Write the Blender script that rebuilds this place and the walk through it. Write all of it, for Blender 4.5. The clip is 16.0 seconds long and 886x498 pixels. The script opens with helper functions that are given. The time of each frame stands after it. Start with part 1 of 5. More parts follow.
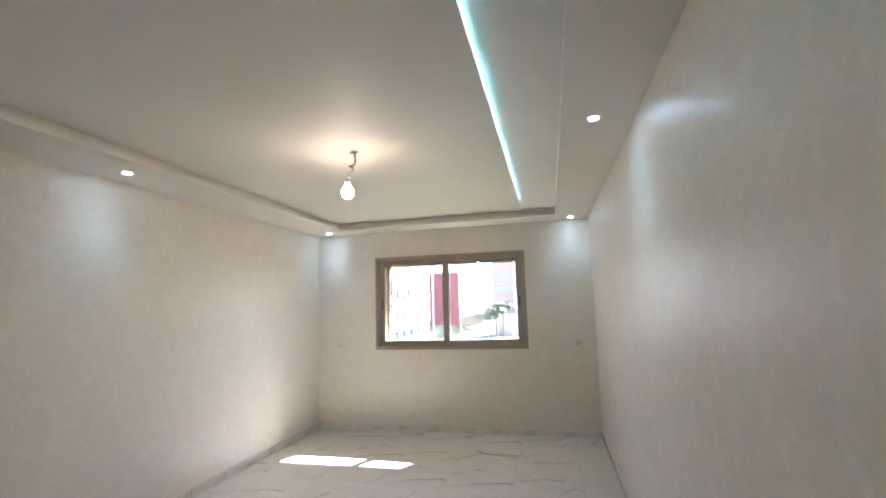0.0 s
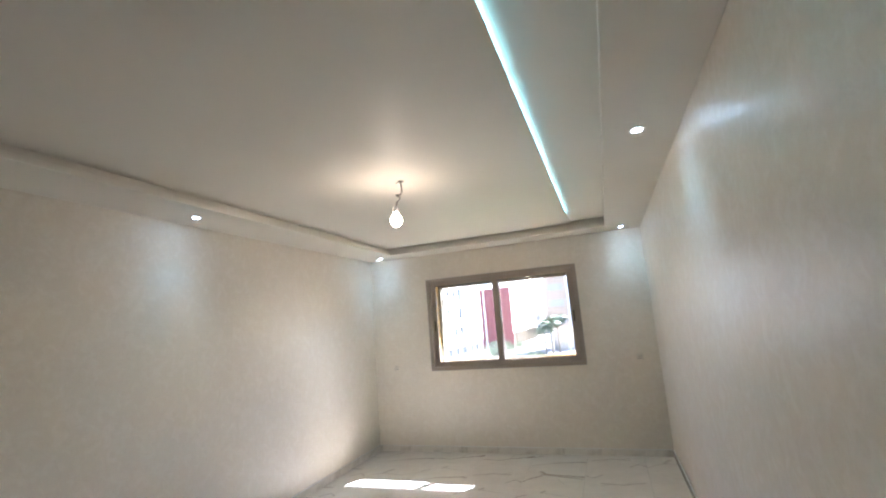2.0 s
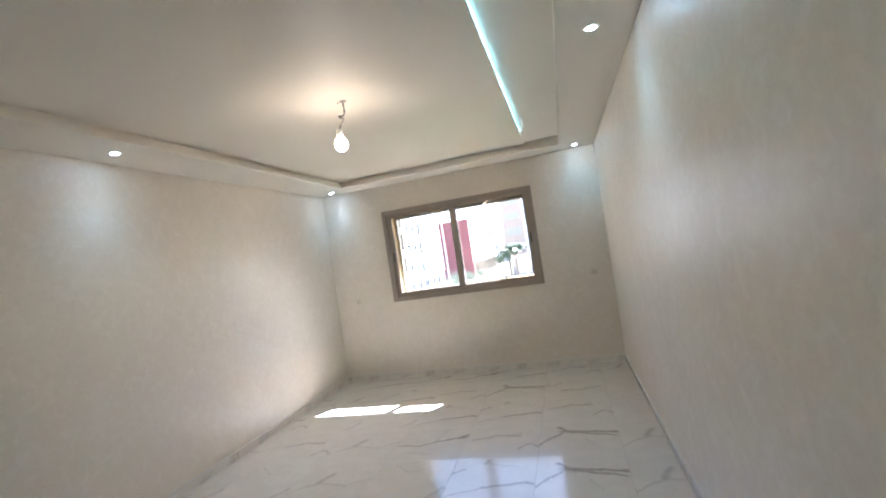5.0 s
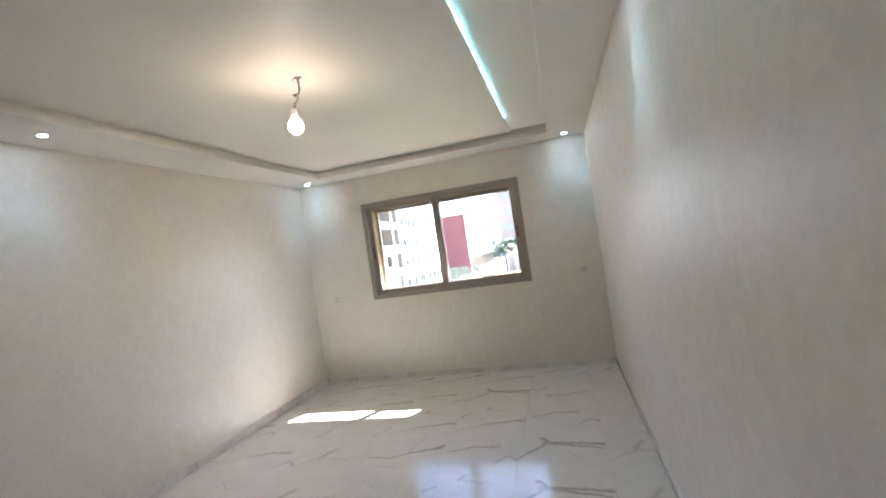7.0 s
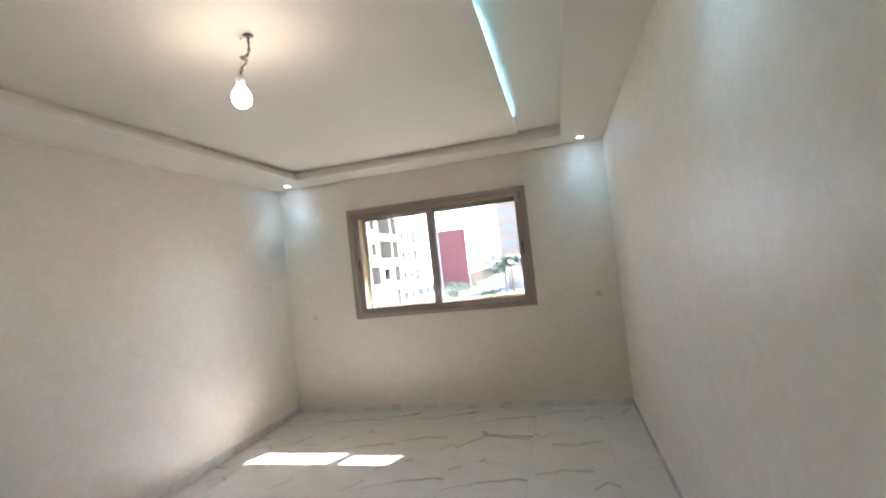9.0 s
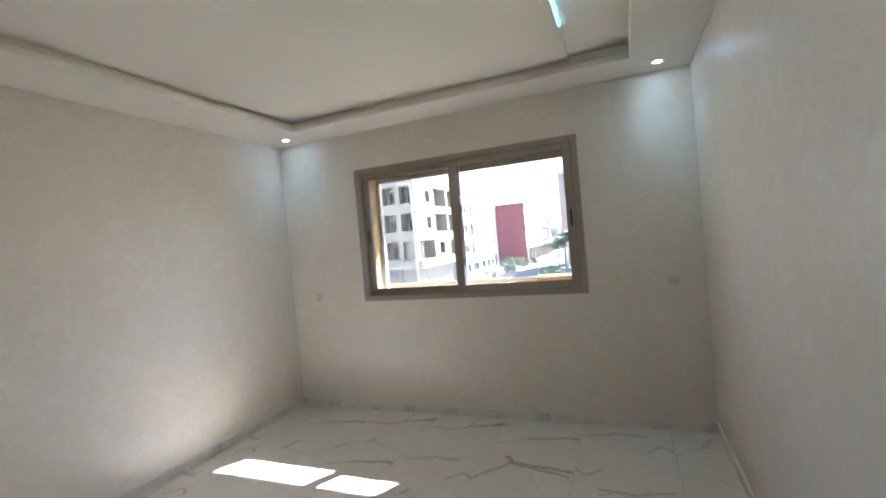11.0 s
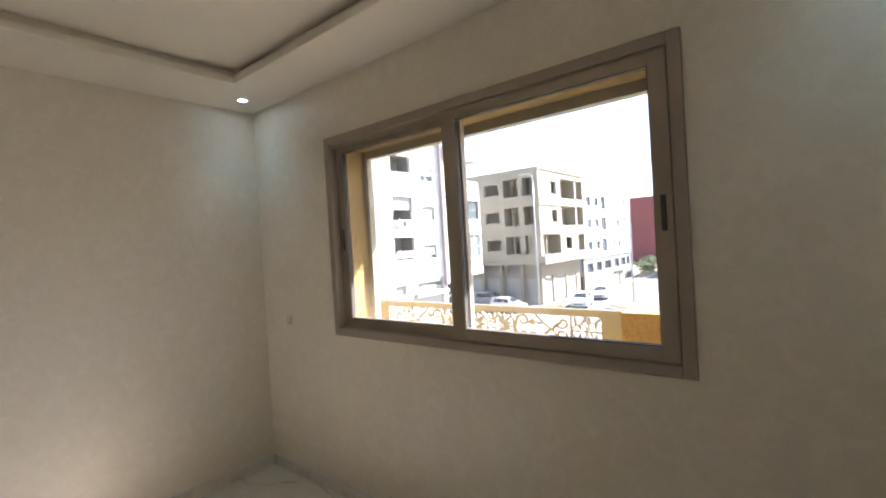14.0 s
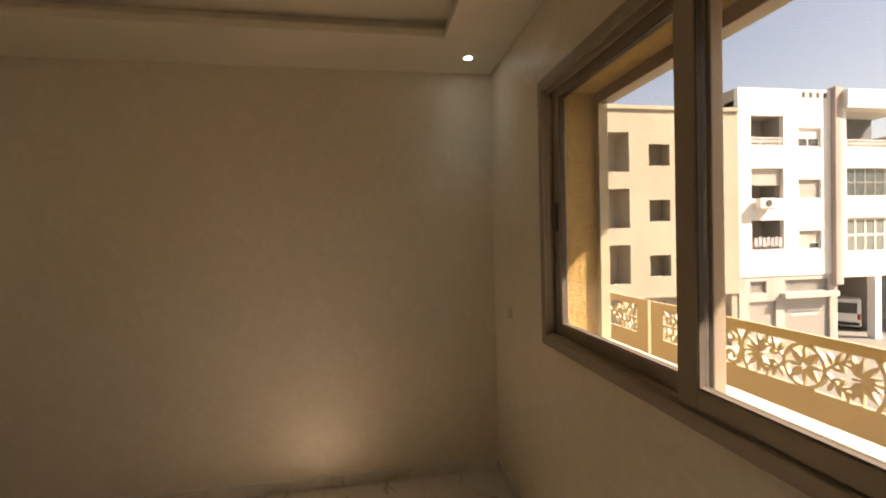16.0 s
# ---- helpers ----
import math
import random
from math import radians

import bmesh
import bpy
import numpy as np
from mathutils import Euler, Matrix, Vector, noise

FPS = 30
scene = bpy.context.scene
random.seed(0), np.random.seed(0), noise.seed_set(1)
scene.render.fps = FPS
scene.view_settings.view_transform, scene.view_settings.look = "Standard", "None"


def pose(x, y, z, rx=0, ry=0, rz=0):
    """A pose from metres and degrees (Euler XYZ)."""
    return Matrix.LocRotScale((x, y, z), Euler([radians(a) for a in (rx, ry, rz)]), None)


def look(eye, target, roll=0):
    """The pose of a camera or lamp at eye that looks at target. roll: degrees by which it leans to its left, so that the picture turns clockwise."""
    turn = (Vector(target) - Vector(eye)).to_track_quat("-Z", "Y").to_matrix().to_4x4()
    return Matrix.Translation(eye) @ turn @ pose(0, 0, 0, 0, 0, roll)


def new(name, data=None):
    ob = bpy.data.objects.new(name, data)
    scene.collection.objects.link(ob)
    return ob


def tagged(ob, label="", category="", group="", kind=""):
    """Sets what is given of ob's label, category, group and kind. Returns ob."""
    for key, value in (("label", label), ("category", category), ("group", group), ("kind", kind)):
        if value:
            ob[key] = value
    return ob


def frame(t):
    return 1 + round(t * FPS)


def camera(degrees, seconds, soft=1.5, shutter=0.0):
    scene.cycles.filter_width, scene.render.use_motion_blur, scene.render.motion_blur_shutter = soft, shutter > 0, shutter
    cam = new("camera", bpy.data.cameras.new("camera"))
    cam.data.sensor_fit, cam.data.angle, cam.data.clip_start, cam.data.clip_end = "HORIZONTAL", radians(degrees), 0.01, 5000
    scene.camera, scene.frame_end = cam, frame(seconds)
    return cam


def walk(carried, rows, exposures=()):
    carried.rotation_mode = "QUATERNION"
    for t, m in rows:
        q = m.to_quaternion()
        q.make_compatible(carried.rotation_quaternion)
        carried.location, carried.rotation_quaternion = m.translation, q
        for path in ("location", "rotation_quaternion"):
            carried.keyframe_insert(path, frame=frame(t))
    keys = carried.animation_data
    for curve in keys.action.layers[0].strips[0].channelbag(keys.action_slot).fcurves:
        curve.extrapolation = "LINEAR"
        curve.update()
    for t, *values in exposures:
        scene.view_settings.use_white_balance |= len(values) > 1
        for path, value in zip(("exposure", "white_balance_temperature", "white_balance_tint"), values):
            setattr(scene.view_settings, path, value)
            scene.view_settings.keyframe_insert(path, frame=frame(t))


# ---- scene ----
cam = camera(89.5, 16.0, soft=2.0)
PATH = [
    (0, (0.077, 0.181, 1.610), (-0.377, 2.113, 1.853), -1.7),
    (0.5, (0.103, 0.129, 1.625), (-0.375, 2.058, 1.839), -2.1),
    (1, (0.122, 0.081, 1.628), (-0.466, 1.982, 1.841), -3.6),
    (1.5, (0.120, 0.099, 1.620), (-0.525, 1.980, 1.840), -4.6),
    (2, (0.088, 0.132, 1.645), (-0.564, 1.994, 1.973), -4.5),
    (2.5, (0.032, 0.227, 1.645), (-0.540, 2.110, 1.997), -5.0),
    (3, (-0.005, 0.261, 1.623), (-0.495, 2.169, 1.962), -5.4),
    (3.5, (-0.003, 0.262, 1.603), (-0.435, 2.197, 1.855), -4.9),
    (4, (0.045, 0.240, 1.588), (-0.390, 2.188, 1.718), -7.7),
    (4.5, (0.082, 0.204, 1.579), (-0.427, 2.135, 1.647), -9.4),
    (5, (0.069, 0.251, 1.575), (-0.447, 2.182, 1.596), -8.6),
    (7.5, (0.172, 0.752, 1.551), (-0.328, 2.688, 1.546), -8.2),
    (8, (0.100, 0.928, 1.551), (-0.403, 2.863, 1.563), -6.4),
    (8.5, (0.050, 1.071, 1.561), (-0.431, 3.010, 1.620), -6.3),
    (11, (0.074, 2.296, 1.520), (-0.682, 4.148, 1.488), -5.1),
    (11.5, (0.112, 2.553, 1.493), (-0.721, 4.369, 1.389), -3.9),
    (12, (0.068, 2.876, 1.522), (-0.812, 4.667, 1.383), -2.2),
    (12.5, (0.060, 3.173, 1.502), (-0.848, 4.949, 1.347), -3.7),
    (13, (0.112, 3.511, 1.544), (-1.022, 5.154, 1.412), -4.5),
    (13.5, (0.114, 3.808, 1.528), (-1.073, 5.415, 1.446), -3.6),
    (14, (0.083, 4.135, 1.556), (-1.170, 5.694, 1.534), -3.5),
    (14.5, (0.064, 4.434, 1.551), (-1.371, 5.827, 1.567), -4.4),
    (15, (0.015, 4.696, 1.565), (-1.639, 5.821, 1.604), -3.1),
    (15.5, (-0.073, 4.886, 1.522), (-1.897, 5.707, 1.536), -2.6),
    (16, (-0.205, 5.064, 1.528), (-2.177, 5.396, 1.488), -1.4),
]
EXPOSURES = [
    (0, 4.81, 5400, 17),
    (8.5, 4.70, 5380, 17),
    (11, 4.30, 5250, 15),
    (12.5, 4.14, 5450, 16),
    (14, 3.70, 6050, 17),
    (14.5, 3.48, 6550, 16),
    (15, 3.12, 7150, 10),
    (15.5, 2.78, 9000, 21),
    (16, 2.70, 9600, 26),
]
walk(cam, [(t, look(eye, target, roll)) for t, eye, target, roll in PATH], EXPOSURES)

# ---- world and sun ----
SUN_WAY = Vector((0.55, 1.0, 1.02)).normalized()
SUN_EL = math.asin(SUN_WAY.z)
world = bpy.data.worlds.new("sky")
scene.world = world
world.use_nodes = True
wn = world.node_tree
wn.nodes.clear()
sky = wn.nodes.new("ShaderNodeTexSky")
sky.sky_type = "NISHITA"
sky.sun_disc = False
sky.sun_elevation = SUN_EL
sky.sun_rotation = math.atan2(SUN_WAY.x, SUN_WAY.y)
sky.dust_density = 1.6
sky.ozone_density = 0.6
bg = wn.nodes.new("ShaderNodeBackground")
bg.inputs["Strength"].default_value = 0.058
wo = wn.nodes.new("ShaderNodeOutputWorld")
wn.links.new(sky.outputs[0], bg.inputs["Color"])
wn.links.new(bg.outputs[0], wo.inputs["Surface"])
sun_data = bpy.data.lights.new("sun", "SUN")
sun_data.energy, sun_data.angle, sun_data.color = 4.6, radians(0.53), (1.0, 0.95, 0.87)
sun = new("sun", sun_data)
sun.matrix_world = look(SUN_WAY * 60, (0, 0, 0))

BULB_POWER, SPOT_POWER, LED_POWER = 3.9, 0.30, 0.85

# ---- plan ----
XL, XR, YB, YF = -3.055, 0.585, 5.885, -1.2      # the room's four walls
BULB_DROP = 0.240
ZS, ZP, ZR = 2.60, 2.692, 2.716              # soffit, central panel, lit recess
WX0, WX1, WZ0, WZ1 = -2.214, -0.215, 1.029, 2.253   # the window frame's outline
STREET = -5.05


# ---- materials ----
class Mat:
    """A node material with a Principled surface and short helpers."""

    def __init__(self, name, color, rough=0.6, metal=0.0, spec=0.5):
        self.m = bpy.data.materials.new(name)
        self.m.use_nodes = True
        self.t = self.m.node_tree
        self.b = self.t.nodes["Principled BSDF"]
        self.b.inputs["Base Color"].default_value = (*color, 1)
        self.b.inputs["Roughness"].default_value = rough
        self.b.inputs["Metallic"].default_value = metal
        self.b.inputs["Specular IOR Level"].default_value = spec
        self.height = None

    def node(self, kind, **sets):
        n = self.t.nodes.new("ShaderNode" + kind)
        for k, v in sets.items():
            if k in n.inputs:
                n.inputs[k].default_value = v
        return n

    def link(self, a, b):
        self.t.links.new(a, b)

    def coords(self, which="Object", scale=(1, 1, 1)):
        c = self.node("TexCoord")
        mp = self.node("Mapping")
        mp.inputs["Scale"].default_value = scale
        self.link(c.outputs[which], mp.inputs["Vector"])
        return mp.outputs[0]

    def noise(self, scale, detail=4, rough=0.55, vec=None, distortion=0.0):
        n = self.node("TexNoise", Scale=scale, Detail=detail, Roughness=rough, Distortion=distortion)
        if vec is not None:
            self.link(vec, n.inputs["Vector"])
        return n.outputs["Fac"]

    def ramp(self, fac, stops):
        r = self.node("ValToRGB")
        el = r.color_ramp.elements
        while len(el) < len(stops):
            el.new(0.5)
        for e, (p, c) in zip(el, stops):
            e.position = p
            e.color = (*c, 1) if len(c) == 3 else c
        self.link(fac, r.inputs[0])
        return r.outputs[0]

    def span(self, fac, a, b, lo, hi):
        r = self.node("MapRange")
        r.inputs["From Min"].default_value, r.inputs["From Max"].default_value = a, b
        r.inputs["To Min"].default_value, r.inputs["To Max"].default_value = lo, hi
        self.link(fac, r.inputs["Value"])
        return r.outputs[0]

    def mix(self, fac, a, b, mode="MIX"):
        n = self.t.nodes.new("ShaderNodeMix")
        n.data_type, n.blend_type = "RGBA", mode
        for sock, v in ((n.inputs[0], fac), (n.inputs[6], a), (n.inputs[7], b)):
            if isinstance(v, (int, float)):
                sock.default_value = v
            elif isinstance(v, tuple):
                sock.default_value = (*v, 1)
            else:
                self.link(v, sock)
        return n.outputs[2]

    def math(self, op, a, b=0.0):
        n = self.t.nodes.new("ShaderNodeMath")
        n.operation = op
        for sock, v in zip(n.inputs, (a, b)):
            if isinstance(v, (int, float)):
                sock.default_value = v
            else:
                self.link(v, sock)
        return n.outputs[0]

    def color(self, sock):
        self.link(sock, self.b.inputs["Base Color"])
        return self

    def rough(self, sock):
        self.link(sock, self.b.inputs["Roughness"])
        return self

    def bump(self, sock, strength=0.2, distance=0.01):
        n = self.node("Bump", Strength=strength, Distance=distance)
        self.link(sock, n.inputs["Height"])
        if self.height is not None:
            self.link(self.height, n.inputs["Normal"])
        self.height = n.outputs[0]
        self.link(self.height, self.b.inputs["Normal"])
        return self


def mottled(name, a, b, rough=0.7, scale=3.0, fine=60.0, bump=0.15, dist=0.004, metal=0.0, spec=0.4, vary=0.0):
    """Two tones at two scales with fine relief."""
    m = Mat(name, a, rough, metal, spec)
    v = m.coords("Object")
    big, small = m.noise(scale, 5, 0.6, v), m.noise(fine, 3, 0.6, v)
    f = m.math("ADD", m.math("MULTIPLY", big, 0.7), m.math("MULTIPLY", small, 0.3))
    c = m.mix(m.span(f, 0.35, 0.65, 0, 1), a, b)
    if vary:
        r = m.node("ObjectInfo").outputs["Random"]
        c = m.mix(m.span(r, 0, 1, 0, vary), c, tuple(x * 0.6 for x in a))
    m.color(c)
    m.rough(m.span(small, 0.3, 0.7, max(rough - 0.1, 0.02), min(rough + 0.1, 1)))
    m.bump(small, bump, dist)
    return m.m


def stucco_wall(name="polished_plaster"):
    """Cream polished plaster with short curled trowel marks, half glossy."""
    m = Mat(name, (0.79, 0.73, 0.63), 0.4, 0, 0.5)
    v = m.coords("Object")
    broad = m.noise(1.1, 5, 0.6, v)
    marks = m.noise(11, 4, 0.6, v, 1.2)
    fine = m.noise(38, 4, 0.65, v, 1.0)
    c = m.mix(m.span(broad, 0.3, 0.7, 0, 1), (0.81, 0.74, 0.625), (0.75, 0.683, 0.572))
    c = m.mix(m.span(marks, 0.45, 0.70, 0, 0.5), c, (0.87, 0.815, 0.72))
    c = m.mix(m.span(fine, 0.50, 0.75, 0, 0.3), c, (0.66, 0.59, 0.485))
    m.color(c)
    m.rough(m.span(marks, 0.30, 0.72, 0.45, 0.33))
    m.bump(m.noise(6.5, 3, 0.5, v, 0.5), 0.18, 0.010)
    m.bump(marks, 0.26, 0.006)
    m.bump(fine, 0.12, 0.003)
    return m.m


def ceiling_paint():
    """Cream satin paint with a soft sheen."""
    m = Mat("ceiling_paint", (0.81, 0.76, 0.67), 0.5, 0, 0.36)
    v = m.coords("Object")
    broad, fine = m.noise(0.9, 4, 0.5, v), m.noise(35, 3, 0.6, v)
    m.color(m.mix(m.span(broad, 0.3, 0.7, 0, 1), (0.825, 0.772, 0.68), (0.79, 0.737, 0.645)))
    m.rough(m.span(broad, 0.3, 0.7, 0.48, 0.56))
    m.bump(broad, 0.08, 0.02)
    m.bump(fine, 0.05, 0.002)
    return m.m


def marble(name, strokes, faint=0.5):
    """Polished white porcelain tile; strokes are veins (ax, ay, bx, by, half width, depth) in the tile's own metres."""
    m = Mat(name, (0.74, 0.715, 0.67), 0.1, 0, 0.34)
    tc = m.node("TexCoord").outputs["Object"]
    warp = m.node("TexNoise", Scale=9.0, Detail=3.0, Roughness=0.6)
    m.link(tc, warp.inputs["Vector"])
    off = m.t.nodes.new("ShaderNodeVectorMath")
    off.operation = "MULTIPLY_ADD"
    off.inputs[1].default_value, off.inputs[2].default_value = (0.07, 0.07, 0), (-0.035, -0.035, 0)
    m.link(warp.outputs["Color"], off.inputs[0])
    add = m.t.nodes.new("ShaderNodeVectorMath")
    m.link(tc, add.inputs[0])
    m.link(off.outputs[0], add.inputs[1])
    flat = m.t.nodes.new("ShaderNodeVectorMath")
    flat.operation = "MULTIPLY"
    flat.inputs[1].default_value = (1, 1, 0)
    m.link(add.outputs[0], flat.inputs[0])
    p = flat.outputs[0]
    total = None
    patch = m.noise(26, 4, 0.65, tc)
    for ax, ay, bx, by, w, depth in strokes:
        dx, dy = bx - ax, by - ay
        pa = m.t.nodes.new("ShaderNodeVectorMath")
        pa.operation = "SUBTRACT"
        m.link(p, pa.inputs[0])
        pa.inputs[1].default_value = (ax, ay, 0)
        dot = m.t.nodes.new("ShaderNodeVectorMath")
        dot.operation = "DOT_PRODUCT"
        m.link(pa.outputs[0], dot.inputs[0])
        k = 1 / (dx * dx + dy * dy)
        dot.inputs[1].default_value = (dx * k, dy * k, 0)
        h = m.node("Clamp")
        m.link(dot.outputs["Value"], h.inputs[0])
        at = m.t.nodes.new("ShaderNodeVectorMath")
        at.operation = "SCALE"
        at.inputs[0].default_value = (dx, dy, 0)
        m.link(h.outputs[0], at.inputs["Scale"])
        gap = m.t.nodes.new("ShaderNodeVectorMath")
        gap.operation = "DISTANCE"
        m.link(pa.outputs[0], gap.inputs[0])
        m.link(at.outputs[0], gap.inputs[1])
        line = m.span(gap.outputs["Value"], w * 0.1, w * 3.2, min(depth * 0.9, 1.0), 0)
        total = line if total is None else m.math("MAXIMUM", total, line)
    total = m.math("MULTIPLY", total, m.span(patch, 0.3, 0.6, 0.65, 1.0))
    cloud = m.noise(5.5, 5, 0.6, tc, 0.8)
    ridge = m.math("ABSOLUTE", m.math("SUBTRACT", cloud, 0.5))
    thin = m.span(ridge, 0.0, 0.014, 0.22 * faint, 0)
    base = m.mix(m.span(cloud, 0.35, 0.7, 0, 1), (0.80, 0.752, 0.668), (0.74, 0.694, 0.612))
    base = m.mix(thin, base, (0.47, 0.42, 0.37))
    m.color(m.mix(total, base, (0.25, 0.19, 0.145)))
    m.rough(m.span(cloud, 0.3, 0.7, 0.10, 0.17))
    return m.m


def glass(name, tint=(0.80, 0.825, 0.83), film_low=0.003, film_high=0.009):
    m = bpy.data.materials.new(name)
    m.use_nodes = True
    t = m.node_tree
    t.nodes.clear()
    out, mix = t.nodes.new("ShaderNodeOutputMaterial"), t.nodes.new("ShaderNodeMixShader")
    clear, shine, lw, rise = t.nodes.new("ShaderNodeBsdfTransparent"), t.nodes.new("ShaderNodeBsdfGlossy"), t.nodes.new("ShaderNodeLayerWeight"), t.nodes.new("ShaderNodeMath")
    clear.inputs[0].default_value = (*tint, 1)
    shine.inputs["Roughness"].default_value = 0.01
    lw.inputs["Blend"].default_value = 0.5
    rise.operation = "POWER"
    rise.inputs[1].default_value = 5.0
    gain = t.nodes.new("ShaderNodeMath")
    gain.operation = "MULTIPLY_ADD"
    gain.inputs[1].default_value, gain.inputs[2].default_value = 0.6, 0.03
    t.links.new(lw.outputs["Facing"], rise.inputs[0])
    t.links.new(rise.outputs[0], gain.inputs[0])
    t.links.new(gain.outputs[0], mix.inputs[0])
    t.links.new(clear.outputs[0], mix.inputs[1])
    t.links.new(shine.outputs[0], mix.inputs[2])
    # a thin film of dust that the sun lights from outside
    dust, film, cloud, span = t.nodes.new("ShaderNodeBsdfTranslucent"), t.nodes.new("ShaderNodeMixShader"), t.nodes.new("ShaderNodeTexNoise"), t.nodes.new("ShaderNodeMapRange")
    dust.inputs["Color"].default_value = (0.80, 0.80, 0.80, 1)
    cloud.inputs["Scale"].default_value, cloud.inputs["Detail"].default_value = 2.5, 5.0
    span.inputs["To Min"].default_value, span.inputs["To Max"].default_value = film_low, film_high
    t.links.new(cloud.outputs[0], span.inputs[0])
    t.links.new(span.outputs[0], film.inputs[0])
    t.links.new(mix.outputs[0], film.inputs[1])
    t.links.new(dust.outputs[0], film.inputs[2])
    t.links.new(film.outputs[0], out.inputs[0])
    return m


def glow(name, color, strength):
    m = Mat(name, color, 0.4)
    m.b.inputs["Emission Color"].default_value = (*color, 1)
    m.b.inputs["Emission Strength"].default_value = strength
    return m.m


def rough_stucco():
    """Ochre thrown stucco of the facade."""
    m = Mat("ochre_stucco", (0.62, 0.42, 0.19), 0.9, 0, 0.2)
    v = m.coords("Object")
    n1, n2 = m.noise(62, 4, 0.72, v, 0.4), m.noise(2.5, 4, 0.6, v)
    c = m.mix(m.span(n2, 0.3, 0.7, 0, 1), (0.50, 0.355, 0.15), (0.44, 0.31, 0.13))
    m.color(m.mix(m.span(n1, 0.38, 0.56, 0.9, 0), c, (0.20, 0.12, 0.045)))
    m.bump(n1, 0.9, 0.012)
    return m.m


def concrete(name, a, b, stain):
    """Bare render of an unfinished building, with runs and patches."""
    m = Mat(name, a, 0.9, 0, 0.2)
    v = m.coords("Object")
    big, runs, fine = m.noise(0.35, 6, 0.65, v), m.noise(1.1, 5, 0.6, m.coords("Object", (1, 1, 0.22))), m.noise(9, 4, 0.6, v)
    c = m.mix(m.span(big, 0.35, 0.65, 0, 1), a, b)
    c = m.mix(m.span(runs, 0.48, 0.68, 0, 0.7), c, stain)
    c = m.mix(m.span(fine, 0.4, 0.7, 0, 0.15), c, tuple(x * 0.8 for x in a))
    m.color(c)
    m.bump(fine, 0.12, 0.02)
    return m.m


def asphalt(name, a, b):
    m = Mat(name, a, 0.9, 0, 0.2)
    v = m.coords("Object")
    big, fine = m.noise(0.18, 5, 0.6, v), m.noise(14, 4, 0.7, v)
    c = m.mix(m.span(big, 0.35, 0.65, 0, 1), a, b)
    m.color(m.mix(m.span(fine, 0.4, 0.7, 0, 0.35), c, tuple(x * 0.7 for x in a)))
    m.bump(fine, 0.4, 0.02)
    return m.m


M_WALL, M_CEIL = stucco_wall(), ceiling_paint()
A_VEINS = [(-0.10, 0.115, -0.155, 0.20, 0.010, 0.9), (-0.10, 0.115, -0.31, -0.10, 0.006, 0.75), (-0.10, 0.118, 0.29, 0.085, 0.008, 0.85),
           (-0.07, 0.108, 0.27, 0.025, 0.006, 0.8), (-0.12, 0.125, -0.05, 0.105, 0.015, 0.8), (0.05, -0.02, 0.12, -0.14, 0.003, 0.3)]
B_VEINS = [(-0.31, -0.03, -0.10, -0.055, 0.005, 0.7), (-0.10, -0.055, 0.06, 0.03, 0.006, 0.8), (0.06, 0.03, 0.22, 0.075, 0.007, 0.85),
           (0.22, 0.075, 0.31, 0.125, 0.012, 0.9), (0.02, 0.02, 0.09, 0.27, 0.003, 0.45), (-0.18, -0.17, 0.02, -0.19, 0.003, 0.35)]
C_VEINS = [(-0.24, 0.02, -0.06, 0.09, 0.005, 0.6), (-0.06, 0.09, 0.14, 0.075, 0.005, 0.65), (-0.06, 0.09, -0.12, 0.02, 0.003, 0.4),
           (0.14, -0.16, 0.22, -0.08, 0.005, 0.6), (0.22, -0.08, 0.30, -0.13, 0.004, 0.6), (0.05, 0.075, 0.13, 0.13, 0.004, 0.5)]
D_VEINS = [(-0.28, -0.21, -0.05, -0.10, 0.004, 0.5), (-0.05, -0.10, 0.24, -0.05, 0.006, 0.7), (0.24, -0.05, 0.30, -0.06, 0.009, 0.8),
           (-0.08, 0.22, -0.05, 0.27, 0.006, 0.6), (-0.05, 0.22, 0.18, 0.16, 0.003, 0.35), (-0.30, 0.09, -0.21, 0.14, 0.005, 0.6)]
E_VEINS = [(-0.30, -0.16, -0.12, -0.02, 0.006, 0.35), (-0.12, -0.02, -0.06, 0.10, 0.010, 0.45), (-0.12, -0.02, 0.14, -0.06, 0.005, 0.32), (0.14, -0.06, 0.30, 0.06, 0.004, 0.25)]
F_VEINS = [(-0.20, 0.25, -0.05, 0.12, 0.004, 0.22), (-0.05, 0.12, 0.10, 0.16, 0.003, 0.2), (0.18, -0.24, 0.29, -0.10, 0.007, 0.35)]
M_TILES = [marble("marble_fork", A_VEINS), marble("marble_wave", B_VEINS), marble("marble_crack", C_VEINS), marble("marble_drift", D_VEINS), marble("marble_branch", E_VEINS), marble("marble_faint", F_VEINS)]
M_PLINTH = [marble("marble_plinth", [(-0.285, -0.05, -0.280, 0.05, 0.010, 0.38), (0.02, -0.02, 0.12, 0.0, 0.018, 0.22)]),
            marble("marble_plinth_plain", [(0.25, -0.03, 0.26, 0.03, 0.018, 0.3), (-0.12, -0.03, -0.02, 0.0, 0.012, 0.25)])]
M_GROUT = mottled("grout", (0.66, 0.64, 0.60), (0.60, 0.58, 0.54), 0.9)
M_ALU = mottled("taupe_aluminium", (0.37, 0.31, 0.25), (0.33, 0.275, 0.222), 0.42, 4, 180, 0.04, 0.001, 0.15, 0.5)
M_GASKET = mottled("dark_rubber", (0.05, 0.043, 0.036), (0.065, 0.056, 0.048), 0.6)
M_HANDLE = mottled("dark_plastic", (0.05, 0.046, 0.042), (0.065, 0.06, 0.055), 0.4)
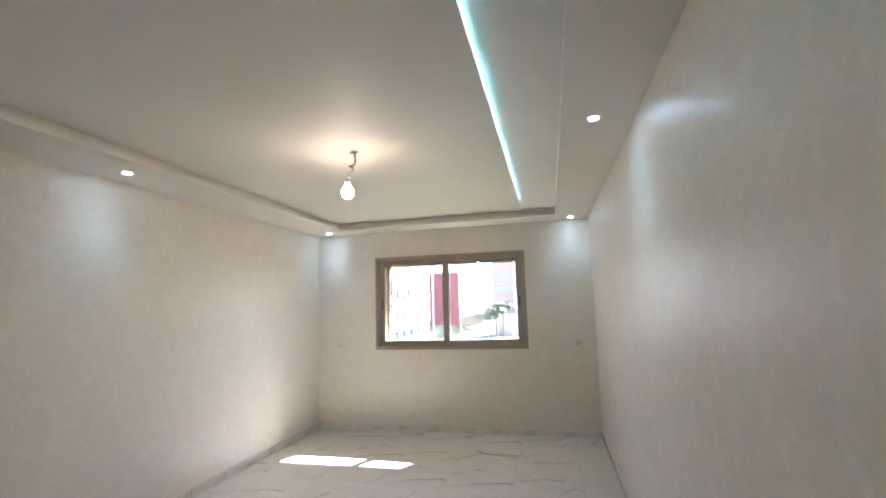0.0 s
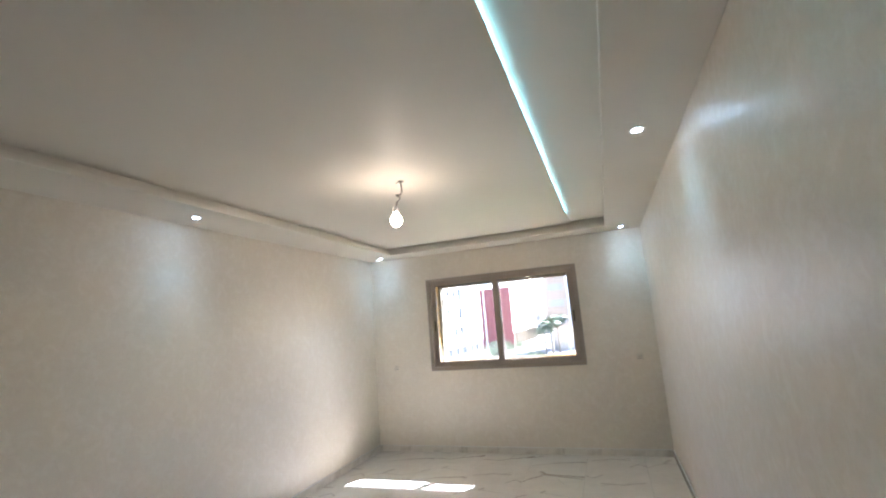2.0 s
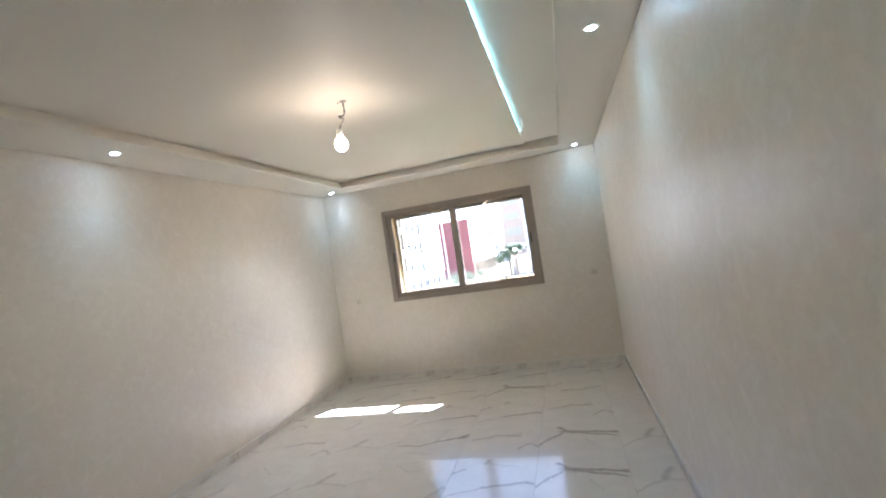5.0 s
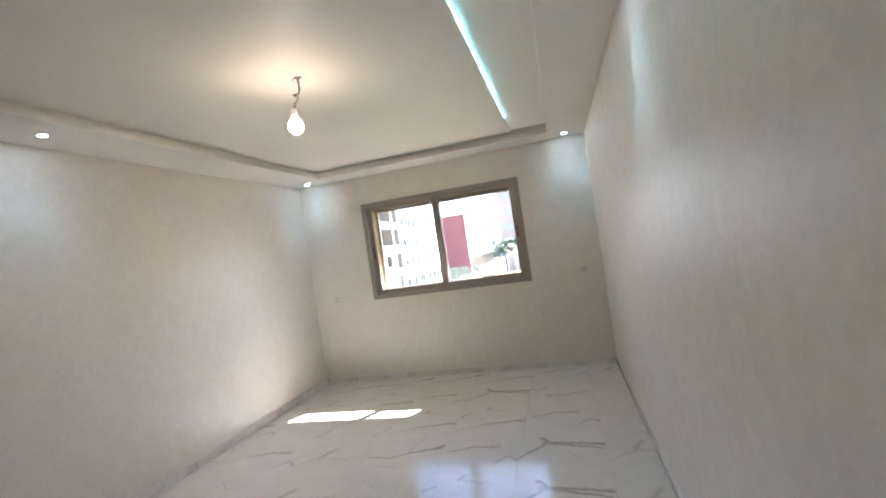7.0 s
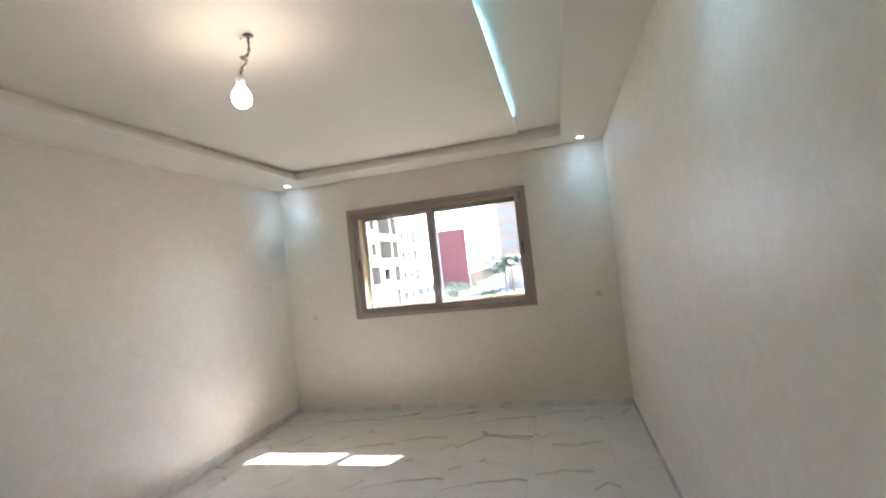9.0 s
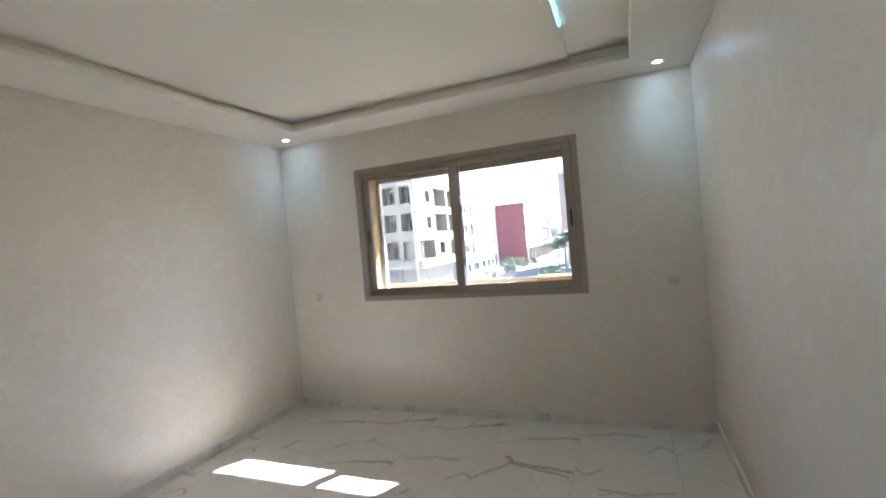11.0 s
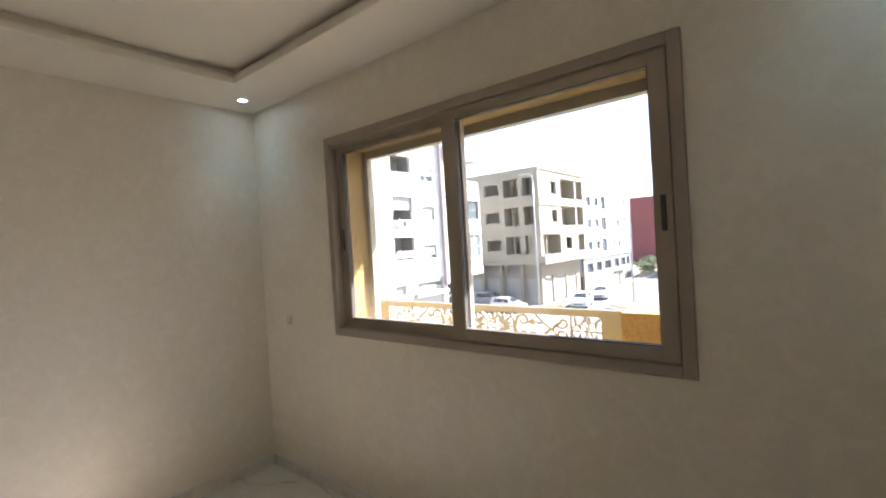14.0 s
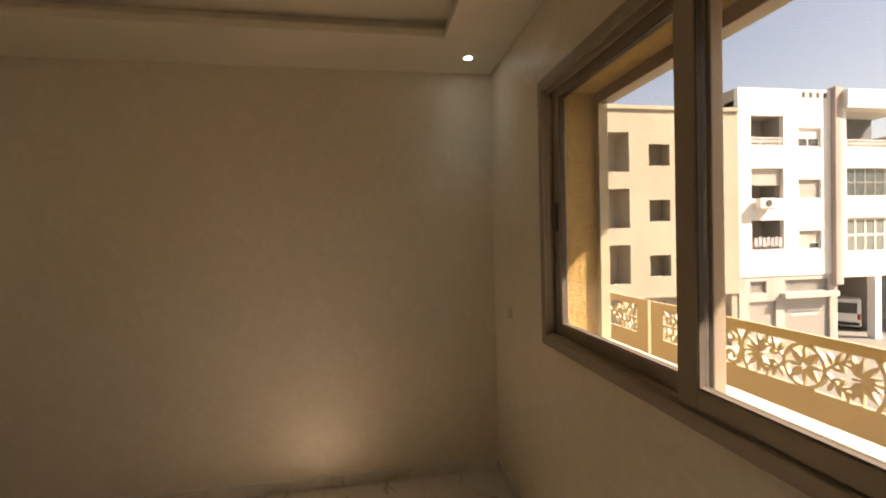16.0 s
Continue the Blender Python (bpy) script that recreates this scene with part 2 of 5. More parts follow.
# Grey tint put in to darken the outdoors against the room.
M_GLASS = glass("window_glass", (0.72, 0.74, 0.745))
M_WHITE_PL = mottled("white_plastic", (0.84, 0.82, 0.78), (0.80, 0.78, 0.74), 0.35, 8, 90, 0.02, 0.001)
M_PLATE = mottled("cream_plastic", (0.70, 0.65, 0.55), (0.66, 0.61, 0.52), 0.4, 8, 90, 0.02, 0.001)
M_OUTLET = mottled("grey_putty", (0.42, 0.38, 0.33), (0.34, 0.31, 0.27), 0.7, 30, 120)
M_WIRE = mottled("grey_cable", (0.22, 0.19, 0.16), (0.28, 0.24, 0.20), 0.5, 40, 200)
M_RING = mottled("white_enamel", (0.8, 0.8, 0.78), (0.74, 0.74, 0.72), 0.3)
M_SPOT = glow("spot_lens", (0.72, 0.92, 1.0), 5.0)
M_BULB = glow("bulb_glass", (1.0, 0.78, 0.52), BULB_POWER)
M_LED = glow("led_strip_light", (0.42, 0.92, 1.0), LED_POWER)
M_STUCCO = rough_stucco()
M_SILL = mottled("cream_marble_sill", (0.74, 0.70, 0.62), (0.66, 0.62, 0.54), 0.3, 5, 40)
M_BEIGE = mottled("beige_lacquer", (0.43, 0.40, 0.30), (0.385, 0.355, 0.265), 0.45, 6, 80, 0.05, 0.001)
M_BROWN_B = concrete("brown_render", (0.40, 0.36, 0.295), (0.35, 0.315, 0.255), (0.31, 0.28, 0.23))
M_GREY_B = concrete("grey_render", (0.35, 0.31, 0.25), (0.30, 0.265, 0.21), (0.245, 0.215, 0.175))
M_WHITE_B = concrete("white_paint", (0.80, 0.79, 0.77), (0.76, 0.75, 0.73), (0.66, 0.63, 0.58))
M_RED_B = concrete("red_paint", (0.30, 0.115, 0.11), (0.27, 0.10, 0.10), (0.22, 0.095, 0.09))
M_CREAM_B = concrete("cream_paint", (0.70, 0.60, 0.46), (0.66, 0.55, 0.42), (0.55, 0.45, 0.34))
M_STONE_B = concrete("grey_stone_cladding", (0.50, 0.48, 0.45), (0.44, 0.42, 0.395), (0.27, 0.26, 0.25))
# Dark grey stone; on the white building's loggias it paints in their shade.
M_STONE_SHADE_B = concrete("dark_stone_and_loggia_shade", (0.29, 0.28, 0.27), (0.25, 0.24, 0.235), (0.19, 0.185, 0.18))
M_PINK_B = concrete("salmon_paint", (0.46, 0.355, 0.27), (0.43, 0.33, 0.25), (0.36, 0.28, 0.215))
# Blue-grey that holds the shade under the terrace roof.
M_TERRACE_SHADE_B = concrete("terrace_shade_grey", (0.16, 0.18, 0.20), (0.13, 0.15, 0.17), (0.11, 0.12, 0.13))
M_MAUVE_B = concrete("mauve_paint", (0.42, 0.34, 0.33), (0.38, 0.31, 0.30), (0.30, 0.25, 0.24))
M_DARK = mottled("bare_interior", (0.30, 0.27, 0.235), (0.24, 0.215, 0.185), 0.9, 0.6, 8)
M_SHUTTER = mottled("grey_steel_shutter", (0.42, 0.41, 0.39), (0.36, 0.35, 0.335), 0.5, 1.5, 30, 0.1, 0.01, 0.3)
# Near-black for the fan grille, and for shade painted behind slats and in slots.
M_GRILLE_SHADE = mottled("dark_grille_and_slot_shade", (0.07, 0.075, 0.075), (0.05, 0.055, 0.055), 0.6, 2, 20)
M_PANE = mottled("dark_pane", (0.035, 0.043, 0.05), (0.06, 0.07, 0.08), 0.08, 0.7, 4, 0.0, 0.001)
M_PANE_LIGHT = mottled("curtained_pane", (0.20, 0.235, 0.225), (0.15, 0.18, 0.18), 0.12, 0.9, 4, 0.0, 0.001)
# Blue mottle paints the reflected sky into these panes.
M_PANE_SKY = mottled("sky_toned_pane", (0.035, 0.055, 0.065), (0.09, 0.12, 0.13), 0.08, 0.5, 3, 0.0, 0.001)
M_PVC = mottled("white_pvc", (0.75, 0.75, 0.74), (0.7, 0.7, 0.69), 0.4)
M_STEEL = mottled("galvanised_steel", (0.42, 0.43, 0.44), (0.36, 0.37, 0.38), 0.45, 2, 30, 0.05, 0.002, 0.6)
M_POST = mottled("pale_galvanised_steel", (0.48, 0.49, 0.49), (0.42, 0.43, 0.43), 0.5, 2, 30, 0.05, 0.002, 0.2)
M_EARTH = asphalt("sandy_earth", (0.29, 0.24, 0.175), (0.23, 0.19, 0.135))
M_ROAD = asphalt("worn_asphalt", (0.21, 0.206, 0.20), (0.155, 0.152, 0.148))
M_PAVE = asphalt("concrete_paving", (0.40, 0.37, 0.32), (0.33, 0.305, 0.265))
M_KERB = asphalt("kerb_concrete", (0.46, 0.44, 0.40), (0.38, 0.36, 0.33))
M_CAR = mottled("white_car_paint", (0.76, 0.77, 0.78), (0.72, 0.73, 0.74), 0.2, 0.8, 30, 0.0, 0.001)
M_CAR_SILVER = mottled("silver_car_paint", (0.42, 0.43, 0.44), (0.38, 0.39, 0.40), 0.28, 0.8, 30, 0.0, 0.001, 0.4)
M_TYRE = mottled("tyre_rubber", (0.02, 0.02, 0.02), (0.03, 0.03, 0.03), 0.8)
M_RIM = mottled("alloy_rim", (0.45, 0.45, 0.46), (0.38, 0.38, 0.39), 0.35, 4, 40, 0.0, 0.001, 0.7)
M_LAMPGLASS = mottled("headlight_lens", (0.6, 0.6, 0.62), (0.5, 0.5, 0.52), 0.1)
M_TAIL = mottled("red_tail_lens", (0.35, 0.02, 0.02), (0.3, 0.02, 0.02), 0.2)
M_LEAF = mottled("palm_leaf", (0.09, 0.125, 0.05), (0.13, 0.16, 0.07), 0.6, 6, 40, 0.1, 0.01, 0, 0.4, 0.4)
M_LEAF2 = mottled("shrub_leaf", (0.08, 0.12, 0.05), (0.12, 0.155, 0.07), 0.6, 3, 30, 0.1, 0.01, 0, 0.4)
M_GRASS = mottled("lawn_grass", (0.085, 0.12, 0.03), (0.13, 0.15, 0.045), 0.8, 1.2, 30, 0.2, 0.02)
M_TRUNK = mottled("palm_trunk", (0.30, 0.25, 0.19), (0.22, 0.18, 0.13), 0.9, 8, 40, 0.6, 0.02)
M_CLOTH = mottled("washing", (0.55, 0.50, 0.52), (0.30, 0.26, 0.32), 0.8, 2.2, 12)


# ---- mesh helpers ----
def keep(p):
    return p


def box(bm, x0, x1, y0, y1, z0, z1, at=keep):
    """A closed box between the given bounds, mapped by at."""
    v = [bm.verts.new(at((x, y, z))) for z in (z0, z1) for y in (y0, y1) for x in (x0, x1)]
    for f in ((0, 2, 3, 1), (4, 5, 7, 6), (0, 1, 5, 4), (2, 6, 7, 3), (0, 4, 6, 2), (1, 3, 7, 5)):
        bm.faces.new([v[i] for i in f])


def soft_box(bm, x0, x1, y0, y1, z0, z1, r=0.004, seg=2, at=keep):
    """A box with rounded edges."""
    tmp = bmesh.new()
    box(tmp, x0, x1, y0, y1, z0, z1)
    bmesh.ops.bevel(tmp, geom=tmp.edges[:], offset=r, segments=seg, affect="EDGES", profile=0.6)
    join(bm, tmp, at)


def join(bm, tmp, at=keep):
    tmp.verts.index_update()
    vs = [bm.verts.new(at(tuple(v.co))) for v in tmp.verts]
    for f in tmp.faces:
        bm.faces.new([vs[v.index] for v in f.verts])
    tmp.free()


def lathe(bm, profile, n=20, at=keep):
    """A body turned round z from (radius, z) pairs."""
    rings = []
    for r, z in profile:
        rings.append([bm.verts.new(at((r * math.cos(2 * math.pi * k / n), r * math.sin(2 * math.pi * k / n), z))) for k in range(n)])
    for a, b in zip(rings, rings[1:]):
        for k in range(n):
            bm.faces.new((a[k], a[(k + 1) % n], b[(k + 1) % n], b[k]))
    for ring in (rings[0], rings[-1]):
        bm.faces.new(ring)


def tube(bm, pts, radius, n=8):
    """A round tube along points; radius may be one number or one for each point."""
    pts = [Vector(p) for p in pts]
    rad = radius if isinstance(radius, (list, tuple)) else [radius] * len(pts)
    rings = []
    for i, p in enumerate(pts):
        d = (pts[min(i + 1, len(pts) - 1)] - pts[max(i - 1, 0)]).normalized()
        side = d.cross(Vector((0.31, 0.17, 0.93)))
        side = side.normalized() if side.length > 1e-4 else Vector((1, 0, 0))
        up = side.cross(d)
        rings.append([bm.verts.new(p + rad[i] * (side * math.cos(2 * math.pi * k / n) + up * math.sin(2 * math.pi * k / n))) for k in range(n)])
    for a, b in zip(rings, rings[1:]):
        for k in range(n):
            bm.faces.new((a[k], a[(k + 1) % n], b[(k + 1) % n], b[k]))
    bm.faces.new(rings[0])
    bm.faces.new(rings[-1])


def prism(bm, outline, d0, d1, at):
    """An outline (u, v) thickened from depth d0 to d1; at maps (u, depth, v)."""
    shy = 0.00012 * (len(bm.verts) % 37)
    d0, d1 = d0 + shy, d1 - shy
    a = [bm.verts.new(at((u, d0, v))) for u, v in outline]
    b = [bm.verts.new(at((u, d1, v))) for u, v in outline]
    bm.faces.new(a)
    bm.faces.new(b)
    for k in range(len(a)):
        j = (k + 1) % len(a)
        bm.faces.new((a[k], a[j], b[j], b[k]))


def ribbon(bm, pts, width, d0, d1, at=keep):
    """A flat bar that follows points (u, v), with depth d0 to d1."""
    n = len(pts)
    shy = 0.00012 * (len(bm.verts) % 41) + 0.00006
    d0, d1 = d0 + shy, d1 - shy
    w = width if isinstance(width, (list, tuple)) else [width] * n
    rows = []
    for i in range(n):
        a, b = pts[max(i - 1, 0)], pts[min(i + 1, n - 1)]
        dx, dy = b[0] - a[0], b[1] - a[1]
        k = math.hypot(dx, dy) or 1
        nx, ny = -dy / k * w[i] / 2, dx / k * w[i] / 2
        rows.append([bm.verts.new(at(p)) for p in ((pts[i][0] + nx, d0, pts[i][1] + ny), (pts[i][0] - nx, d0, pts[i][1] - ny),
                                                   (pts[i][0] - nx, d1, pts[i][1] - ny), (pts[i][0] + nx, d1, pts[i][1] + ny))])
    for a, b in zip(rows, rows[1:]):
        for k in range(4):
            bm.faces.new((a[k], a[(k + 1) % 4], b[(k + 1) % 4], b[k]))
    bm.faces.new(rows[0])
    bm.faces.new(rows[-1])


def mesh_of(name, bm, material, smooth=False):
    bmesh.ops.recalc_face_normals(bm, faces=bm.faces[:])
    me = bpy.data.meshes.new(name)
    bm.to_mesh(me)
    bm.free()
    me.materials.append(material)
    if smooth:
        for p in me.polygons:
            p.use_smooth = True
    return me


def part(name, bm, material, parent=None, label="", smooth=False):
    """Links a bmesh as one mesh object, under parent if one is given (same coordinates as the parent)."""
    ob = new(name, mesh_of(name, bm, material, smooth))
    if parent is not None:
        ob.parent = parent
    if label:
        ob["label"] = label
    return ob


def thing(name, place, label, category, group="", kind="", turn=0):
    ob = new(name)
    ob.matrix_world = pose(*place, 0, 0, turn)
    ob.empty_display_size = 0.2
    return tagged(ob, label, category, group, kind)


def boxes(*bounds):
    bm = bmesh.new()
    for b in bounds:
        box(bm, *b)
    return bm


# ---- the room ----
OX0, OX1, OZ0, OZ1 = WX0 + 0.02, WX1 - 0.02, WZ0 + 0.02, WZ1 - 0.02
YO = 6.15                                      # outer face of the window wall
tagged(part("wall_north", boxes((XL - 0.2, OX0, YB, YO, -0.05, 2.95), (OX1, XR + 0.2, YB, YO, -0.05, 2.95),
                                (OX0, OX1, YB, YO, -0.05, OZ0), (OX0, OX1, YB, YO, OZ1, 2.95)), M_WALL),
       "cream polished plaster wall pierced by a window", "wall", kind="structure")
tagged(part("wall_west", boxes((XL - 0.2, XL, YF - 0.2, YB, -0.05, 2.95)), M_WALL), "cream polished plaster wall with trowel marks", "wall", kind="structure")
tagged(part("wall_east", boxes((XR, XR + 0.2, YF - 0.2, YB, -0.05, 2.95)), M_WALL), "cream polished plaster wall with trowel marks", "wall", kind="structure")
tagged(part("wall_south", boxes((XL, XR, YF - 0.2, YF, -0.05, 2.95)), M_WALL), "plain cream plaster wall closing the room", "wall", kind="structure")
tagged(part("floor_slab", boxes((XL - 0.2, XR + 0.2, YF - 0.2, YO, -0.25, -0.052)), M_GROUT), "concrete slab under the tiled floor", "floor", kind="structure")

# ceiling: a border soffit, a central panel and a lit recess along the right of it
TX0, TX1, TY1, TY0 = -2.555, 0.185, 5.496, -0.75
LEDX = -0.19
SET = 0.05                                     # the upper half of the border's edge stands back by this


def lip(bm, x0, x1, y0, y1):
    soft_box(bm, x0, x1, y0, y1, ZS, 2.643, 0.003, 1)


bm = bmesh.new()
lip(bm, XL, TX0, YF, YB)
lip(bm, TX1, XR, YF, YB)
lip(bm, TX0 - 0.004, TX1 + 0.004, TY1, YB)
lip(bm, TX0 - 0.004, TX1 + 0.004, YF, TY0)
box(bm, XL, TX0 - SET, YF, YB, 2.6415, 2.80)
box(bm, TX1 + SET, XR, YF, YB, 2.6415, 2.80)
box(bm, TX0 - SET, TX1 + SET, TY1 + SET, YB, 2.6415, 2.80)
box(bm, TX0 - SET, TX1 + SET, YF, TY0 - SET, 2.6415, 2.80)
tagged(part("ceiling_soffit", bm, M_CEIL), "cream plaster ceiling border with recessed spotlights", "ceiling", kind="structure")
bm = bmesh.new()
box(bm, TX0 - SET + 0.0005, LEDX - 0.06, TY0 - SET + 0.0005, TY1 + SET - 0.0005, ZP + 0.005, 2.80)
soft_box(bm, TX0 - SET + 0.0005, LEDX, TY0 - SET + 0.0005, TY1 + SET - 0.0005, ZP, ZP + 0.006, 0.001, 1)
tagged(part("ceiling_panel", bm, M_CEIL), "cream plaster central ceiling panel with a bare bulb", "ceiling", kind="structure")
tagged(part("ceiling_recess", boxes((LEDX - 0.0595, TX1 + SET - 0.0005, TY0 - SET + 0.0005, TY1 + SET - 0.0005, ZR, 2.80)), M_CEIL),
       "narrow plaster ceiling recess lit by a light strip", "ceiling", kind="structure")
tagged(part("ceiling_slab", boxes((XL - 0.2, XR + 0.2, YF - 0.2, YO, 2.96, 3.16)), M_GROUT), "concrete slab above the room", "ceiling", kind="structure")

# the light strip along the panel's edge, in short lengths
strip = thing("led_strip", (LEDX, 2.0, ZP), "cyan light strip along the edge of the ceiling panel", "light strip")
y = TY0 + 0.1
lengths = [0.62, 0.55, 0.70, 0.58, 0.66, 0.52, 0.60, 0.64, 0.50, 0.45]
for L in lengths:
    if y + L > 5.02:
        L = 5.02 - y
    if L < 0.1:
        break
    bm = bmesh.new()
    box(bm, -0.022, -0.012, y - 2.0, y - 2.0 + L, 0.0063, 0.0095)
    part("light_segment", bm, M_LED, strip)
    y += L + 0.05


# the four recessed spotlights
def spotlight(x, y):
    ob = thing("recessed_spotlight", (x, y, ZS), "small round recessed ceiling spotlight, lit cold white", "spotlight", "ceiling spotlights")
    bm = bmesh.new()
    lathe(bm, [(0.026, -0.001), (0.040, -0.003), (0.043, -0.001), (0.043, 0.004), (0.026, 0.004)], 24)
    part("ring", bm, M_RING, ob, "white enamel ring", True)
    bm = bmesh.new()
    lathe(bm, [(0.0255, -0.0015), (0.0255, 0.002)], 24)
    part("lens", bm, M_SPOT, ob, "glowing lens")
    la = bpy.data.lights.new("spotlight", "SPOT")
    la.energy, la.color, la.spot_size, la.spot_blend, la.shadow_soft_size = SPOT_POWER, (0.52, 0.86, 1.0), radians(100), 1.0, 0.022
    lo = new("spotlight_beam", la)
    lo.parent = ob
    lo.location = (0, 0, -0.012)


for x, y in ((-2.803, 5.68), (0.363, 5.68), (-2.803, 2.675), (0.366, 2.675)):
    spotlight(x, y)

# the bare bulb on wires that come straight out of the ceiling
bulb = thing("hanging_bulb", (-1.207, 3.015, ZP), "lit bare bulb hanging from twisted wires at the ceiling", "light bulb")
bm = bmesh.new()
lathe(bm, [(0.004, 0.001), (0.022, 0.0), (0.024, -0.002), (0.018, -0.005), (0.004, -0.006)], 24)
part("cable_outlet", bm, M_OUTLET, bulb, "grey smudged cable outlet", True)
bm = bmesh.new()
tube(bm, [(-0.034, 0.0, 0.002), (-0.036, -0.002, -0.006), (-0.040, -0.003, -0.011)], 0.004, 7)
part("wire_stub", bm, M_OUTLET, bulb, "short capped wire stub")
drop = [(-0.004, 0, -0.002), (0.000, -0.004, -0.024), (0.004, -0.008, -0.052), (0.006, -0.012, -0.078), (0.000, -0.016, -0.096), (-0.022, -0.018, -0.106), (-0.028, -0.020, -0.113),
        (-0.004, -0.022, -0.122), (-0.006, -0.024, -0.138), (-0.030, -0.026, -0.154), (-0.030, -0.028, -0.168), (-0.040, -0.030, -0.192)]
for k in (0, 1):
    bm = bmesh.new()
    tube(bm, [(x + 0.0045 * math.sin(70 * z + 3.14 * k), y + 0.0045 * math.cos(70 * z + 3.14 * k), z) for x, y, z in drop], 0.0028, 7)
    part("cable", bm, M_WIRE, bulb, "grey twisted wire", True)
bm = bmesh.new()
tube(bm, [(0.002, -0.014, -0.098), (-0.014, -0.006, -0.099), (-0.032, -0.010, -0.101), (-0.042, -0.014, -0.097)], [0.004, 0.006, 0.006, 0.004], 7)
part("wire_end", bm, M_WIRE, bulb, "loose taped wire end", True)
hang = lambda p: (p[0] - 0.042, p[1] - 0.030, p[2] - BULB_DROP)
bm = bmesh.new()
lathe(bm, [(0.008, 0.052), (0.016, 0.048), (0.019, 0.042), (0.019, 0.012), (0.016, 0.006)], 20, hang)
part("lamp_holder", bm, M_WHITE_PL, bulb, "white lamp holder", True)
bm = bmesh.new()
lathe(bm, [(0.014, 0.006), (0.020, -0.004), (0.035, -0.026), (0.043, -0.050), (0.038, -0.076), (0.021, -0.094), (0.004, -0.100)], 24, hang)
part("bulb", bm, M_BULB, bulb, "glowing warm white bulb", True)


# sockets
def socket(x, z, w=0.074, h=0.062, dots=True):
    ob = thing("wall_socket", (x, YB, z), "small cream plastic socket plate on the plaster wall", "socket", "sockets beside the window")
    bm = bmesh.new()
    soft_box(bm, -w / 2, w / 2, -0.009, 0.0, -h / 2, h / 2, 0.003)
    part("plate", bm, M_PLATE, ob)
    bm = bmesh.new()
    soft_box(bm, -w * 0.36, w * 0.36, -0.013, -0.0085, -h * 0.34, h * 0.34, 0.0015)
    part("insert", bm, M_PLATE, ob)
    if dots:
        for k in (-1, 0, 1):
            bm = bmesh.new()
            lathe(bm, [(0.0032, 0), (0.0032, 0.0012)], 10, lambda p, k=k: (p[0] + k * 0.0105, -0.0131 - p[2], p[1]))
            part("contact_hole", bm, M_GASKET, ob)
    bm = bmesh.new()
    soft_box(bm, -w * 0.44, w * 0.44, -0.0105, -0.0088, -h * 0.43, -h * 0.40, 0.0006)
    part("plate_groove", bm, M_GASKET, ob)


socket(0.378, 1.098)
socket(-2.735, 1.092, 0.060, 0.062, False)

# ---- the sliding window ----
win = thing("window_1", (0, 0, 0), "taupe aluminium sliding window with two panes", "window", kind="structure")


def bars(bm, x0, x1, z0, z1, w, y0, y1, top=None, bottom=None, r=0.004):
    """Four mitre-less frame bars."""
    top, bottom = top or w, bottom or w
    soft_box(bm, x0, x0 + w, y0, y1, z0, z1, r)
    soft_box(bm, x1 - w, x1, y0, y1, z0, z1, r)
    soft_box(bm, x0 + w - 0.001, x1 - w + 0.001, y0, y1, z0, z0 + bottom, r)
    soft_box(bm, x0 + w - 0.001, x1 - w + 0.001, y0, y1, z1 - top, z1, r)


bm = bmesh.new()
bars(bm, WX0, WX1, WZ0, WZ1, 0.046, 5.868, 5.884)
bars(bm, WX0 + 0.024, WX1 - 0.024, WZ0 + 0.024, WZ1 - 0.024, 0.024, 5.8835, 5.962, r=0.003)
part("window_frame", bm, M_ALU, win)
bm = bmesh.new()
for yy in (5.897, 5.938):
    box(bm, WX0 + 0.05, WX1 - 0.05, yy - 0.003, yy + 0.003, WZ0 + 0.048, WZ0 + 0.060)
    box(bm, WX0 + 0.05, WX1 - 0.05, yy - 0.003, yy + 0.003, WZ1 - 0.072, WZ1 - 0.048)
part("sliding_track", bm, M_ALU, win)
XM0, XM1 = -1.285, -1.205                      # the meeting stiles


def sash(x0, x1, yc, wl, wr, label):
    z0, z1 = WZ0 + 0.050, WZ1 - 0.050
    bm = bmesh.new()
    soft_box(bm, x0, x0 + wl, yc - 0.018, yc + 0.018, z0, z1, 0.004)
    soft_box(bm, x1 - wr, x1, yc - 0.018, yc + 0.018, z0, z1, 0.004)
    soft_box(bm, x0 + wl - 0.001, x1 - wr + 0.001, yc - 0.017, yc + 0.017, z0, z0 + 0.055, 0.004)
    soft_box(bm, x0 + wl - 0.001, x1 - wr + 0.001, yc - 0.017, yc + 0.017, z1 - 0.048, z1, 0.004)
    s = part("sash", bm, M_ALU, win, label)
    bm = bmesh.new()
    bars(bm, x0 + wl - 0.004, x1 - wr + 0.004, z0 + 0.052, z1 - 0.045, 0.007, yc - 0.014, yc + 0.014, r=0.001)
    part("gasket", bm, M_GASKET, s)
    bm = bmesh.new()
    box(bm, x0 + wl - 0.002, x1 - wr + 0.002, yc - 0.003, yc + 0.003, z0 + 0.053, z1 - 0.046)
    pane = part("pane", bm, M_GLASS, s, "glass tinted to dim the outdoors")
    pane.visible_shadow = False
    return s


left_sash = sash(WX0 + 0.050, XM1 + 0.004, 5.938, 0.060, 0.075, "rear sliding sash")
right_sash = sash(XM0, WX1 - 0.050, 5.897, 0.075, 0.064, "front sliding sash")
